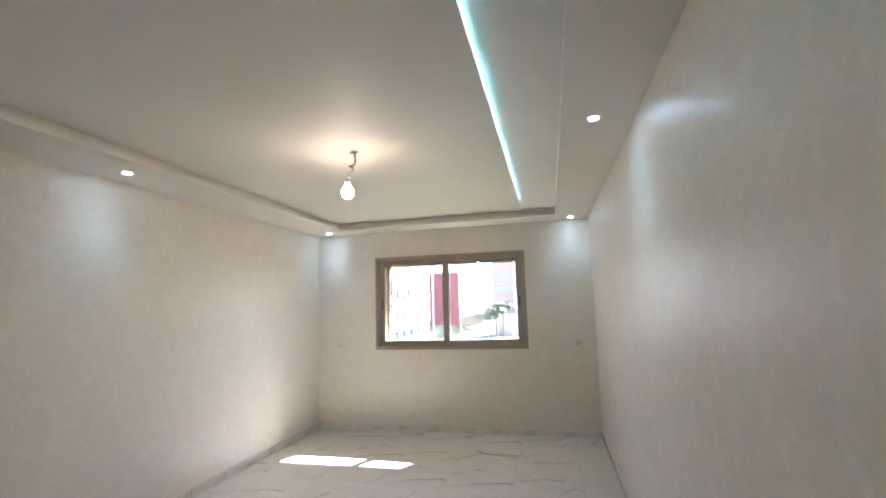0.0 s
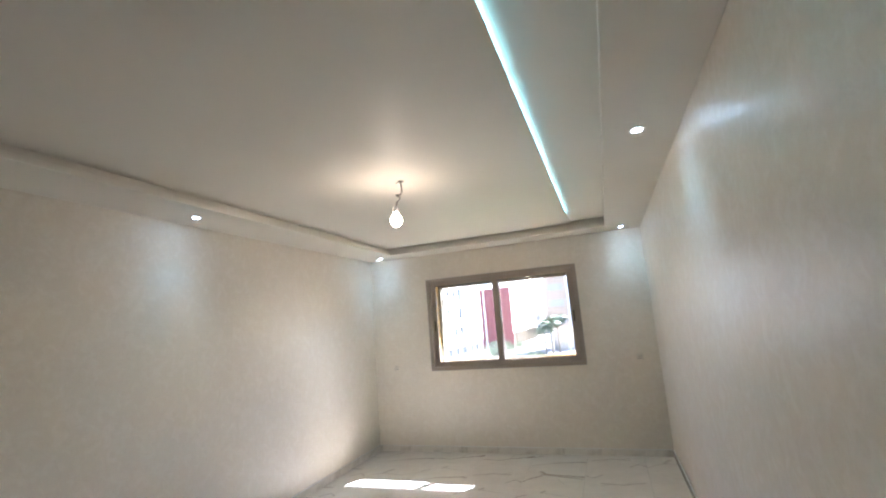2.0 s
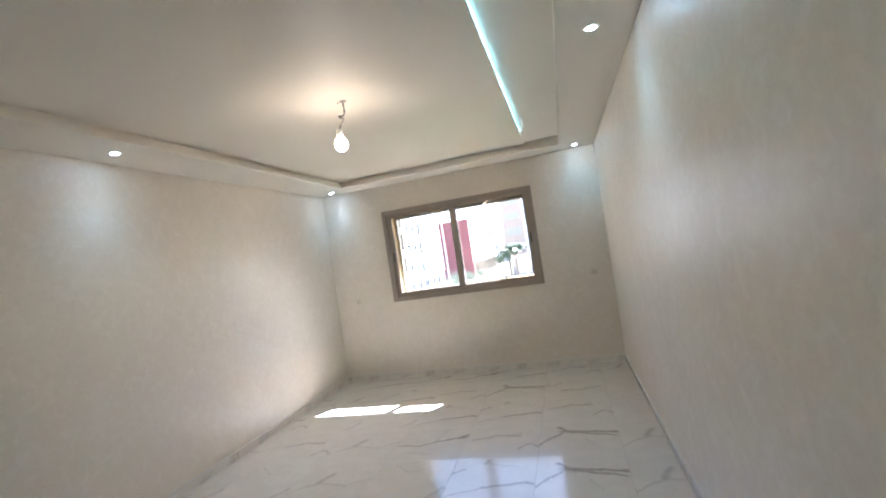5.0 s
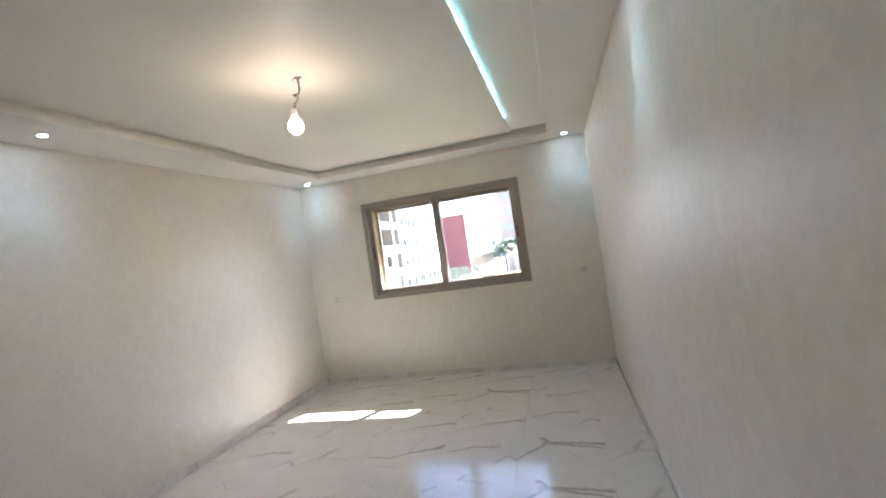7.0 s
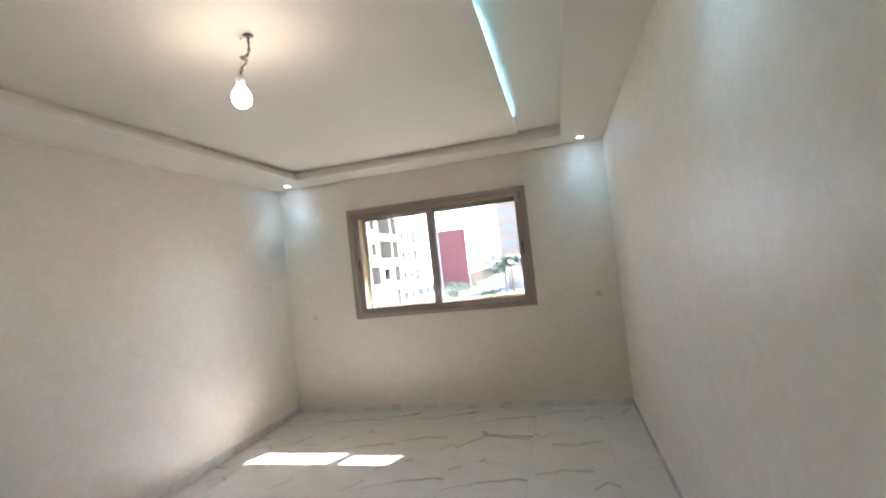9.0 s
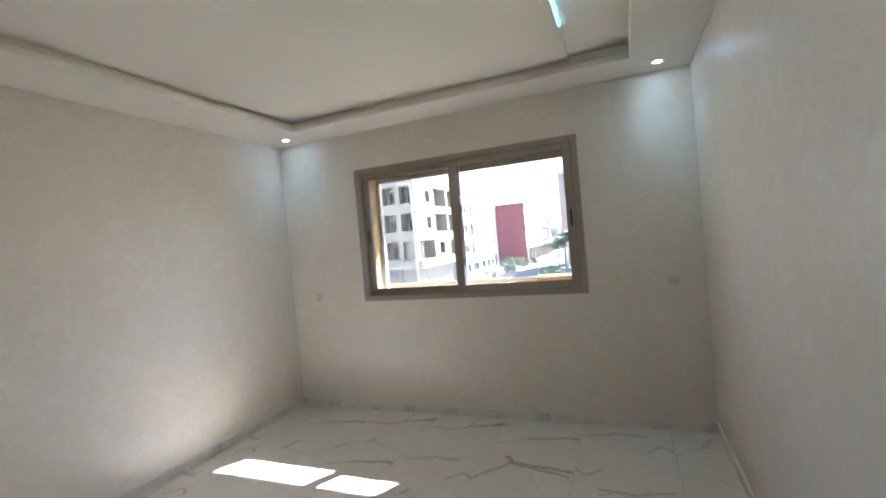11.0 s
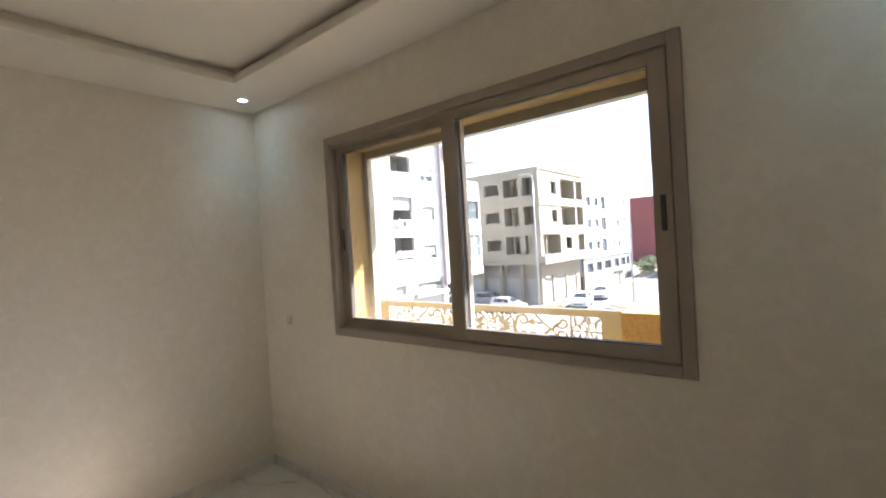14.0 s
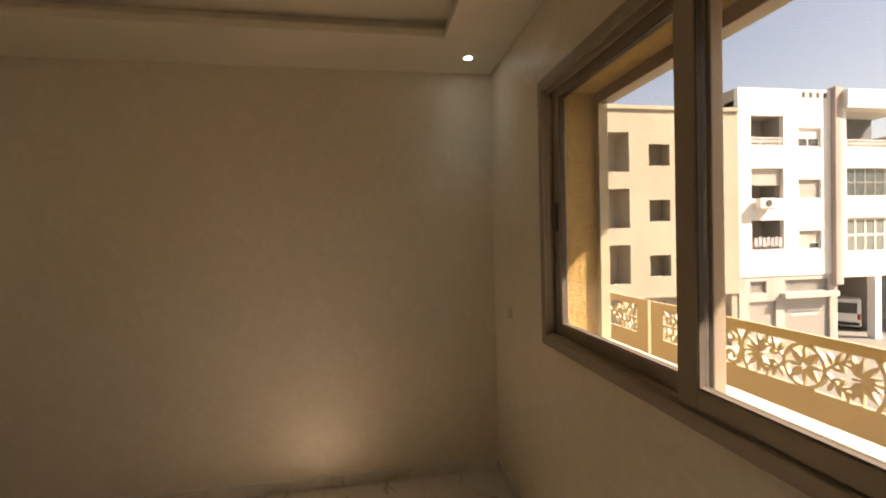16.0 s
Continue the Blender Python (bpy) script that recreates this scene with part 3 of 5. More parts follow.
for x, yy, s in ((WX0 + 0.081, 5.920, left_sash), (WX1 - 0.082, 5.879, right_sash)):
    bm = bmesh.new()
    soft_box(bm, x - 0.009, x + 0.009, yy - 0.005, yy + 0.001, 1.555, 1.685, 0.004)
    part("pull_handle", bm, M_HANDLE, s, "black recessed pull")

# outer reveal, header and sill
rev = thing("window_reveal", (0, 0, 0), "ochre stucco reveal around the outside of the window", "window surround", kind="structure")
part("side_reveal", boxes((OX0 + 0.001, -2.13, 5.963, 6.16, 1.060, OZ1)), M_STUCCO, rev)
part("side_reveal", boxes((-0.299, OX1 - 0.001, 5.963, 6.16, 1.060, OZ1)), M_STUCCO, rev)
part("top_reveal", boxes((-2.129, -0.30, 5.963, 6.16, 2.186, OZ1 - 0.001)), M_STUCCO, rev)
bm = bmesh.new()
soft_box(bm, -2.129, -0.30, 6.115, 6.158, 2.133, 2.1855, 0.004)
part("shutter_box", bm, M_ALU, rev, "taupe shutter box")
bm = bmesh.new()
soft_box(bm, -2.129, -0.30, 6.159, 6.20, 2.142, 2.22, 0.004)
part("header_trim", bm, M_BEIGE, rev, "beige header strip")
for x0, x1 in ((-2.1295, -2.098), (-0.331, -0.3005)):
    bm = bmesh.new()
    soft_box(bm, x0, x1, 6.112, 6.158, 1.060, 2.132, 0.003)
    part("shutter_guide", bm, M_BEIGE, rev, "beige shutter guide")
bm = bmesh.new()
soft_box(bm, OX0 + 0.001, OX1 - 0.001, 5.963, 6.150, OZ0 + 0.001, 1.059, 0.003)
part("window_sill", bm, M_SILL, rev, "cream marble sill")

# ---- balcony ----
tagged(part("facade", boxes((-9, OX0, YO + 0.001, 6.175, STREET, 3.1), (OX1, 6, YO + 0.001, 6.175, STREET, 3.1),
                            (OX0, OX1, YO + 0.001, 6.175, STREET, 1.045), (OX0, OX1, YO + 0.001, 6.175, 2.232, 3.1)), M_STUCCO),
       "ochre stucco facade around the window", "facade", kind="structure")
tagged(part("balcony_slab", boxes((-5.6, 0.25, 6.176, 7.25, -0.25, -0.02)), M_SILL), "balcony slab outside the window", "balcony", kind="structure")
tagged(part("upper_balcony", boxes((-9, 0.44, 6.176, 7.75, 3.19, 3.45)), M_STUCCO), "stucco underside of the balcony above", "balcony", kind="structure")
tagged(part("balcony_side_wall", boxes((0.25, 0.43, 6.176, 7.16, -0.25, 1.07)), M_STUCCO), "low ochre stucco side wall of the balcony", "wall", kind="structure")
# Out of view: added to end the sun patch on the floor at its right.
tagged(part("sun_cut_column", boxes((-0.085, 0.40, 6.93, 7.15, 1.073, 3.189)), M_STUCCO), "unseen stucco column that cuts off the floor's sun patch", "column", kind="structure")
tagged(part("parapet", boxes((-5.6, -0.81, 6.93, 7.10, -0.019, 0.655)), M_BEIGE), "low parapet under the balcony railing", "parapet", kind="structure")
bm = bmesh.new()
soft_box(bm, -0.80, 0.249, 6.92, 7.16, -0.019, 1.072, 0.008)
tagged(part("stucco_pier", bm, M_STUCCO), "ochre stucco pier at the end of the railing", "pier", kind="structure")


def spiral(cx, cz, r0, r1, a0, a1, n=22):
    """Points (u, v) of a scroll that winds from radius r0 to r1."""
    return [(cx + (r0 + (r1 - r0) * k / n) * math.cos(radians(a0 + (a1 - a0) * k / n)),
             cz + (r0 + (r1 - r0) * k / n) * math.sin(radians(a0 + (a1 - a0) * k / n))) for k in range(n + 1)]


def leaf_shape(cx, cz, angle, length, width, n=7):
    a = radians(angle)
    up = [(length * k / n, width / 2 * math.sin(math.pi * (k / n) ** 0.8)) for k in range(n + 1)]
    pts = up + [(u, -v) for u, v in up[-2:0:-1]]
    return [(cx + u * math.cos(a) - v * math.sin(a), cz + u * math.sin(a) + v * math.cos(a)) for u, v in pts]


def railing_panel(x0, x1):
    """A cut metal panel: mirrored scrolls and leaves about a rosette."""
    c, half, z0, z1 = (x0 + x1) / 2, (x1 - x0) / 2, 0.665, 1.07
    ob = thing("railing_panel", (c, 7.0, 0), "beige lacquered metal railing panel cut with scrolls and leaves", "railing", "balcony railing")
    d0, d1 = -0.0105, 0.0105
    zc, zb, zt = 0.922, 0.822, 1.022
    for nm, a in (("top_rail", (zt, z1)), ("bottom_rail", (z0, zb))):
        bm = bmesh.new()
        soft_box(bm, -half, half, -0.012, 0.012, a[0], a[1], 0.003)
        part(nm, bm, M_BEIGE, ob)
    for s in (-1, 1):
        bm = bmesh.new()
        soft_box(bm, min(s * half, s * (half - 0.13)), max(s * half, s * (half - 0.13)), -0.0115, 0.0115, zb - 0.001, zt + 0.001, 0.002)
        part("end_plate", bm, M_BEIGE, ob)
    bm = bmesh.new()
    ribbon(bm, spiral(0, zc, 0.096, 0.096, 0, 360, 40), 0.014, d0, d1)
    for k in range(8):
        prism(bm, leaf_shape(0.010 * math.cos(radians(45 * k)), zc + 0.010 * math.sin(radians(45 * k)), 45 * k, 0.084, 0.036 if k % 2 else 0.018), d0, d1, keep)
    part("rosette", bm, M_BEIGE, ob)
    for s in (-1, 1):
        at = lambda p, s=s: (s * p[0], p[1], zc + 0.84 * (p[2] - zc))
        bm = bmesh.new()
        for v in (-1, 1):
            flip = lambda pts, v=v: [(u, zc + v * (w - zc)) for u, w in pts]
            ribbon(bm, flip([(0.098, zc + 0.01), (0.13, zc + 0.045), (0.165, zc + 0.062), (0.20, zc + 0.050), (0.222, zc + 0.018)]), 0.011, d0, d1, at)
            ribbon(bm, flip([(0.165, zc + 0.06), (0.185, zc + 0.09), (0.19, zc + 0.12)]), 0.010, d0, d1, at)
            for u, w, ang, ln, wd in ((0.125, 0.045, 110, 0.060, 0.020), (0.14, 0.052, 70, 0.065, 0.020), (0.155, 0.055, -60, 0.045, 0.018), (0.18, 0.075, 20, 0.040, 0.018),
                                      (0.20, 0.045, 55, 0.050, 0.018), (0.125, 0.03, -15, 0.050, 0.016), (0.225, 0.012, 78, 0.105, 0.022), (0.232, 0.010, 48, 0.110, 0.024),
                                      (0.236, 0.006, 20, 0.085, 0.022), (0.222, 0.03, 105, 0.080, 0.018)):
                prism(bm, flip(leaf_shape(u, zc + w, ang, ln, wd)), d0, d1, at)
        ribbon(bm, [(0.205, zc), (0.27, zc + 0.002), (0.33, zc)], 0.012, d0, d1, at)
        part("leaf_spray", bm, M_BEIGE, ob)
        bm = bmesh.new()
        ribbon(bm, [(0.300, zc - 0.12), (0.325, zc - 0.06), (0.332, zc), (0.325, zc + 0.06), (0.300, zc + 0.12)], 0.016, d0, d1, at)
        part("curved_bar", bm, M_BEIGE, ob)
        bm = bmesh.new()
        for v in (-1, 1):
            ribbon(bm, [(u, zc + v * (w - zc)) for u, w in spiral(0.405, zc + 0.060, 0.056, 0.012, 205, -230, 30)], [0.024 - 0.008 * k / 30 for k in range(31)], d0, d1, at)
            ribbon(bm, [(0.34, zc), (0.352, zc + v * 0.05)], 0.018, d0, d1, at)
            for ang, ln in ((10, 0.07), (35, 0.06), (-15, 0.06)):
                prism(bm, [(u, zc + v * (w - zc)) for u, w in leaf_shape(0.45, zc + 0.045, ang, ln, 0.026)], d0, d1, at)
        part("scroll", bm, M_BEIGE, ob)
        bm = bmesh.new()
        for v in (-1, 1):
            ribbon(bm, [(0.50, zc + v * 0.118), (0.56, zc + v * 0.055), (0.61, zc + v * 0.006), (0.63, zc)], [0.016, 0.022, 0.022, 0.016], d0, d1, at)
            ribbon(bm, [(0.63, zc), (0.66, zc + v * 0.04), (0.70, zc + v * 0.06)], 0.018, d0, d1, at)
            ribbon(bm, [(u, zc + v * (w - zc)) for u, w in spiral(0.705, zc + 0.058, 0.052, 0.016, -170, 140, 22)], 0.016, d0, d1, at)
        part("fork", bm, M_BEIGE, ob)
        bm = bmesh.new()
        ribbon(bm, [(0.768, zc - 0.12), (0.768, zc + 0.12)], 0.014, d0, d1, at)
        ribbon(bm, [(0.77, zc), (0.97, zc)], 0.014, d0, d1, at)
        for v in (-1, 1):
            flip = lambda pts, v=v: [(u, zc + v * (w - zc)) for u, w in pts]
            ribbon(bm, flip([(0.775, zc + 0.02), (0.80, zc + 0.05), (0.84, zc + 0.055), (0.87, zc + 0.035), (0.875, zc + 0.01)]), 0.011, d0, d1, at)
            ribbon(bm, flip([(0.875, zc + 0.01), (0.89, zc + 0.06), (0.93, zc + 0.075), (0.965, zc + 0.05)]), 0.011, d0, d1, at)
            for u, w, ang, ln in ((0.80, 0.05, 95, 0.07), (0.84, 0.055, 60, 0.07), (0.90, 0.065, 100, 0.055), (0.935, 0.07, 50, 0.05), (0.93, 0.07, -80, 0.06), (0.82, 0.05, -70, 0.04)):
                prism(bm, flip(leaf_shape(u, zc + w, ang, ln, 0.019)), d0, d1, at)
        part("lattice", bm, M_BEIGE, ob)
    for s in (-1, 1):
        bm = bmesh.new()
        soft_box(bm, s * (half - 0.05) - 0.018, s * (half - 0.05) + 0.018, -0.018, 0.018, 0.60, z0 + 0.004, 0.003)
        part("foot", bm, M_BEIGE, ob)


railing_panel(-3.02, -0.815)
railing_panel(-5.25, -3.05)


# ---- the street ----
tagged(part("ground", boxes((-900, 900, 6.3, 1500, STREET - 0.5, STREET)), M_EARTH), "sandy bare ground reaching the horizon", "ground", kind="structure")


def sheet(name, x0, x1, y0, y1, z, mat, label, cat):
    tagged(part(name, boxes((x0, x1, y0, y1, STREET - 0.2, STREET + z)), mat), label, cat, kind="structure")


sheet("road_1", -17.2, -6.5, 30.5, 260, 0.010, M_ROAD, "worn grey asphalt street", "road")
sheet("road_2", -90, 60, 30.45, 42.4, 0.016, M_ROAD, "worn grey asphalt cross street", "road")
sheet("pavement_1", -19.6, -17.35, 43.0, 75, 0.15, M_EARTH, "sandy unpaved footway along the street", "pavement")
sheet("pavement_2", -36, -19.61, 42.55, 44.9, 0.15, M_EARTH, "sandy unpaved footway before the shops", "pavement")
sheet("pavement_3", -24.4, -20.7, 8, 27.4, 0.15, M_PAVE, "concrete pavement below the houses", "pavement")
sheet("forecourt", -20.6, -12.8, 16.0, 30.4, 0.022, M_ROAD, "worn asphalt forecourt", "road")
sheet("lawn", -12.5, 5, 15.5, 30.2, 0.06, M_GRASS, "green lawn before the house", "lawn")
sheet("kerb", -12.79, -12.51, 15.5, 30.2, 0.10, M_KERB, "pale concrete kerb round the lawn", "kerb")
for x0, x1, y0, y1, z in ((-17.34, -17.19, 43.0, 75, 0.16), (-36, -17.35, 42.41, 42.54, 0.16)):
    sheet("kerb", x0, x1, y0, y1, z, M_KERB, "pale concrete kerb", "kerb")

# grass blades on the lawn
rnd = random.Random(4)
verts, faces = [], []
for k in range(9000):
    x, yy = rnd.uniform(-12.4, -2), rnd.uniform(16, 30)
    a, h = rnd.uniform(0, 6.28), rnd.uniform(0.08, 0.22)
    i = len(verts)
    verts += [(x - 0.02 * math.cos(a), yy - 0.02 * math.sin(a), STREET + 0.05), (x + 0.02 * math.cos(a), yy + 0.02 * math.sin(a), STREET + 0.05),
              (x + rnd.uniform(-0.07, 0.07), yy + rnd.uniform(-0.07, 0.07), STREET + 0.05 + h)]
    faces.append((i, i + 1, i + 2))
me = bpy.data.meshes.new("grass")
me.from_pydata(verts, [], faces)
me.materials.append(M_GRASS)
tagged(new("grass", me), "green grass tufts on the lawn", "grass", kind="stuff")

# traffic island round the second lamp post
island = thing("traffic_island", (-11.2, 45.5, STREET), "sandy traffic island with a concrete kerb", "traffic island", kind="structure")
bm = bmesh.new()
lathe(bm, [(2.9, -0.05), (2.9, 0.16), (2.72, 0.18), (2.72, 0.0)], 40)
part("kerb_ring", bm, M_KERB, island)
bm = bmesh.new()
lathe(bm, [(2.71, -0.04), (2.71, 0.14), (1.2, 0.22), (0.01, 0.25)], 40)
part("fill", bm, M_EARTH, island, "bare earth", True)

# rubble and dirt along the corner building
r = random.Random(12)
heap = thing("rubble", (-18.6, 43.6, STREET + 0.15), "sandy rubble along the edge of the corner building", "rubble", kind="stuff")
bm = bmesh.new()
for k in range(130):
    u, v = r.uniform(-3.2, 1.0), r.gauss(0, 0.45)
    s = r.uniform(0.03, 0.13)
    px, py = (u, v * 0.6) if k % 2 else (0.1 + v * 0.5, 0.4 + (u + 3.2) * 2.0)
    if px < -1.0 and py > 0.35 or px > 1.05 or py < -0.9:
        continue
    vs = [bm.verts.new((px + s * r.uniform(0.7, 1.3) * a, py + s * r.uniform(0.7, 1.3) * b, -0.01 + c * s * r.uniform(0.5, 1.0))) for a, b, c in
          ((-1, -1, 0), (1, -1, 0), (1, 1, 0), (-1, 1, 0), (-0.6, -0.6, 1), (0.6, -0.6, 1), (0.6, 0.6, 1), (-0.6, 0.6, 1))]
    for f in ((0, 1, 5, 4), (1, 2, 6, 5), (2, 3, 7, 6), (3, 0, 4, 7), (4, 5, 6, 7), (3, 2, 1, 0)):
        bm.faces.new([vs[i] for i in f])
part("stones", bm, M_EARTH, heap)


# ---- buildings ----
def facade_x(x, flip=1):
    """Maps (u, depth, z) to a facade in the plane of that x, with u along y; depth goes inward (to -x)."""
    return lambda p: (x - flip * p[1], p[0], p[2])


def facade_y(yp):
    """Maps (u, depth, z) to a facade in the plane of that y, with u along x; depth goes inward (to +y)."""
    return lambda p: (p[0], yp + p[1], p[2])


def pierced(bm, at, u0, u1, z0, z1, holes, thick=0.3, d=0.0):
    """A wall with rectangular holes (u0, u1, z0, z1), of that thickness, from depth d inward."""
    us = sorted({u0, u1, *[min(max(h[0], u0), u1) for h in holes], *[min(max(h[1], u0), u1) for h in holes]})
    zs = sorted({z0, z1, *[min(max(h[2], z0), z1) for h in holes], *[min(max(h[3], z0), z1) for h in holes]})
    for a, b in zip(us, us[1:]):
        run = None
        for c, e in zip(zs, zs[1:]):
            solid = not any(h[0] - 1e-6 <= a and b <= h[1] + 1e-6 and h[2] - 1e-6 <= c and e <= h[3] + 1e-6 for h in holes)
            if solid:
                run = (run[0], e) if run else (c, e)
            if run and (not solid or e == zs[-1]):
                box(bm, a, b, d, d + thick, run[0], run[1], at)
                run = None


def pane_window(house, at, u0, u1, z0, z1, d, cols=2, frame_mat=None, w=0.06, rows=1, pane_mat=None):
    """A framed window set at depth d."""
    frame_mat = frame_mat or M_PVC
    bm = bmesh.new()
    for k in range(cols + 1):
        u = u0 + (u1 - u0 - w) * k / cols
        box(bm, u, u + w, d, d + 0.06, z0, z1, at)
    for k in range(rows + 1):
        z = z0 + (z1 - z0 - w) * k / rows
        box(bm, u0, u1, d + 0.002, d + 0.058, z, z + w, at)
    f = part("window", bm, frame_mat, house)
    bm = bmesh.new()
    box(bm, u0 + 0.02, u1 - 0.02, d + 0.025, d + 0.04, z0 + 0.02, z1 - 0.02, at)
    part("pane", bm, pane_mat or M_PANE, f)


def blind(house, at, u0, u1, z0, z1, d, mat, back=None):
    """A lowered roller blind of narrow slats."""
    bm = bmesh.new()
    n = max(3, int((z1 - z0) / 0.12))
    for k in range(n):
        a = z0 + (z1 - z0) * k / n
        box(bm, u0, u1, d, d + 0.03, a + (0.012 if back is None else 0.05), a + (z1 - z0) / n, at)
    if back is None:
        box(bm, u0, u1, d + 0.02, d + 0.05, z0, z1, at)
        part("roller_shutter", bm, mat, house)
    else:
        slats = part("louvre", bm, mat, house)
        # A solid dark sheet paints in the shade behind the slats.
        bm = bmesh.new()
        box(bm, u0, u1, d + 0.05, d + 0.08, z0, z1, at)
        part("louvre_back", bm, back, slats, "dark panel painted as the shade behind the slats")


def opening_back(house, at, u0, u1, z0, z1, depth, door=None, mat=None):
    """The recess behind an opening: side walls, floor, back with a dark doorway."""
    mat = mat or M_GREY_B
    bm = bmesh.new()
    holes = [door] if door else []
    pierced(bm, at, u0 - 0.3, u1 + 0.3, z0 - 0.4, z1 + 0.3, holes, 0.15, depth)
    box(bm, u0 - 0.16, u0, 0.305, depth - 0.001, z0 - 0.3, z1 + 0.2, at)
    box(bm, u1, u1 + 0.16, 0.305, depth - 0.001, z0 - 0.3, z1 + 0.2, at)
    box(bm, u0, u1, 0.305, depth - 0.001, z0 - 0.4, z0 - 0.2, at)
    box(bm, u0, u1, 0.305, depth - 0.001, z1 + 0.02, z1 + 0.2, at)
    part("loggia", bm, mat, house)


def rail(house, at, u0, u1, z0, z1, d, mat):
    bm = bmesh.new()
    for z in (z1 - 0.05, (z0 + z1) / 2, z0):
        box(bm, u0, u1, d, d + 0.05, z, z + 0.05, at)
    n = int((u1 - u0) / 0.14)
    for k in range(n + 1):
        u = u0 + (u1 - u0 - 0.03) * k / n
        box(bm, u, u + 0.03, d + 0.01, d + 0.04, z0 + 0.05, z1 - 0.05, at)
    part("balcony_rail", bm, mat, house)


def house_at(label, cat="building"):
    return thing("apartment_building", (0, 0, 0), label, cat)


# unfinished brown building
FX = -24.9


def shrink_to_eye(at):
    """Draws both houses of this row nine tenths as large, shrunk about the camera's eye to fit its view and to clear
    the corner building's shadow.
    """
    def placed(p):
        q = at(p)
        return (EYE_X + 0.9 * (q[0] - EYE_X), EYE_Y + 0.9 * (q[1] - EYE_Y), EYE_Z + 0.9 * (q[2] - EYE_Z))
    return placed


# The camera's eye at 15.5 s, centre of the shrink.
EYE_X, EYE_Y, EYE_Z = -0.07, 4.89, 1.52
# Street level before the shrink, so both houses still reach the ground.
BASE = EYE_Z + (STREET - EYE_Z) / 0.9
h = house_at("unfinished brown rendered apartment building with empty window holes")
at = shrink_to_eye(facade_x(FX))
holes, back = [], []
for k in range(3):
    z = -1.40 + 3.38 * k
    for u in (11.6, 18.1, 24.5):
        holes.append((u, u + 2.6, z, z + 2.36))
        back.append((u, z))
    for u in (15.3, 22.0):
        holes.append((u, u + 1.4, z + 0.38, z + 1.68))
bm = bmesh.new()
pierced(bm, at, 8.0, 28.2, -2.3, 9.1, holes, 0.3)
part("wall", bm, M_BROWN_B, h)
bm = bmesh.new()
box(bm, 7.9, 28.2, -0.12, 10, 9.1, 9.33, at)
part("roof", bm, M_BROWN_B, h)
bm = bmesh.new()
box(bm, 8.0, 28.2, 2.8, 3.0, -2.2, 9.0, at)
for k in range(4):
    box(bm, 8.0, 28.2, 0.31, 2.8, -2.3 + 3.38 * k, -2.05 + 3.38 * k, at)
part("inner_wall", bm, M_DARK, h)
for u0, u1, z0, z1 in holes:
    if u1 - u0 < 2:
        bm = bmesh.new()
        box(bm, u0 - 0.4, u1 + 0.9, 1.15, 1.25, z0 - 0.6, z1 + 0.4, at)
        box(bm, u1 + 0.25, u1 + 0.35, 0.31, 1.149, z0 - 0.6, z1 + 0.4, at)
        part("room_partition", bm, M_BROWN_B, h)
bm = bmesh.new()
tube(bm, [at(p) for p in ((18.55, -0.06, 3.2), (18.62, -0.05, 1.6), (18.8, -0.07, 0.2), (19.05, -0.05, -1.35))], 0.023, 6)
part("rope", bm, M_PVC, h, "pale dangling rope")
for u, z in back:
    opening_back(h, at, u, u + 2.6, z, z + 2.36, 1.5, (u + 0.95, u + 1.95, z - 0.1, z + 1.6), M_BROWN_B)
bm = bmesh.new()
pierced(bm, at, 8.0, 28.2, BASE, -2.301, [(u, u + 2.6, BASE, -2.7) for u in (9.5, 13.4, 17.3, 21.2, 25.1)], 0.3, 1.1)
for u in (8.2, 12.6, 16.5, 20.4, 24.3, 27.7):
    box(bm, u, u + 0.4, 0.1, 0.5, BASE, -2.302, at)
part("ground_floor", bm, M_BROWN_B, h)
bm = bmesh.new()
box(bm, 8.0, 28.2, 2.2, 2.3, BASE, -2.302, at)
part("shop_back", bm, M_DARK, h)

# white building
h = house_at("white apartment building with loggias and a grey ground floor")
ZF = (6.95, 3.62, 0.30)
holes = []
for z in ZF:
    holes.append((29.1, 31.5, z + 0.05, z + 1.98))
    holes.append((32.6, 34.35, z + 0.05, z + 1.27))
bay = [(36.0, 41.0, 6.9, 9.3), (36.0, 40.9, 3.75, 5.6), (36.0, 40.9, 0.05, 2.35)]
bm = bmesh.new()
pierced(bm, at, 28.2, 35.1, -1.3, 10.65, holes, 0.3)
part("wall", bm, M_WHITE_B, h)
bm = bmesh.new()
pierced(bm, at, 35.7, 41.0, -1.3, 9.41, bay, 0.3, -0.25)
part("bay_wall", bm, M_WHITE_B, h)
bm = bmesh.new()
box(bm, 28.2, 28.5, 0.301, 9, 8.0, 10.65, at)
part("side_wall", bm, M_BROWN_B, h, "bare brown side wall")
bm = bmesh.new()
box(bm, 40.7, 41.0, 0.06, 9, -1.3, 6.9, at)
part("side_wall", bm, M_WHITE_B, h)
bm = bmesh.new()
box(bm, 35.7, 41.3, -0.62, 9, 9.42, 10.62, at)
box(bm, 28.2, 41.0, 0.31, 9, 9.6, 9.9, at)
part("roof", bm, M_WHITE_B, h)
# Parapet slots as solid dark patches, their inner shade put into the colour.
for k in range(4):
    bm = bmesh.new()
    box(bm, 32.9 + 0.55 * k, 33.15 + 0.55 * k, -0.02, 0.02, 10.15, 10.5, at)
    part("slot_shade_patch", bm, M_GRILLE_SHADE, h)
bm = bmesh.new()
box(bm, 35.1, 35.42, -0.32, 0.3, -2.0, 10.85, at)
part("pillar", bm, M_MAUVE_B, h, "mauve painted pillar")
bm = bmesh.new()
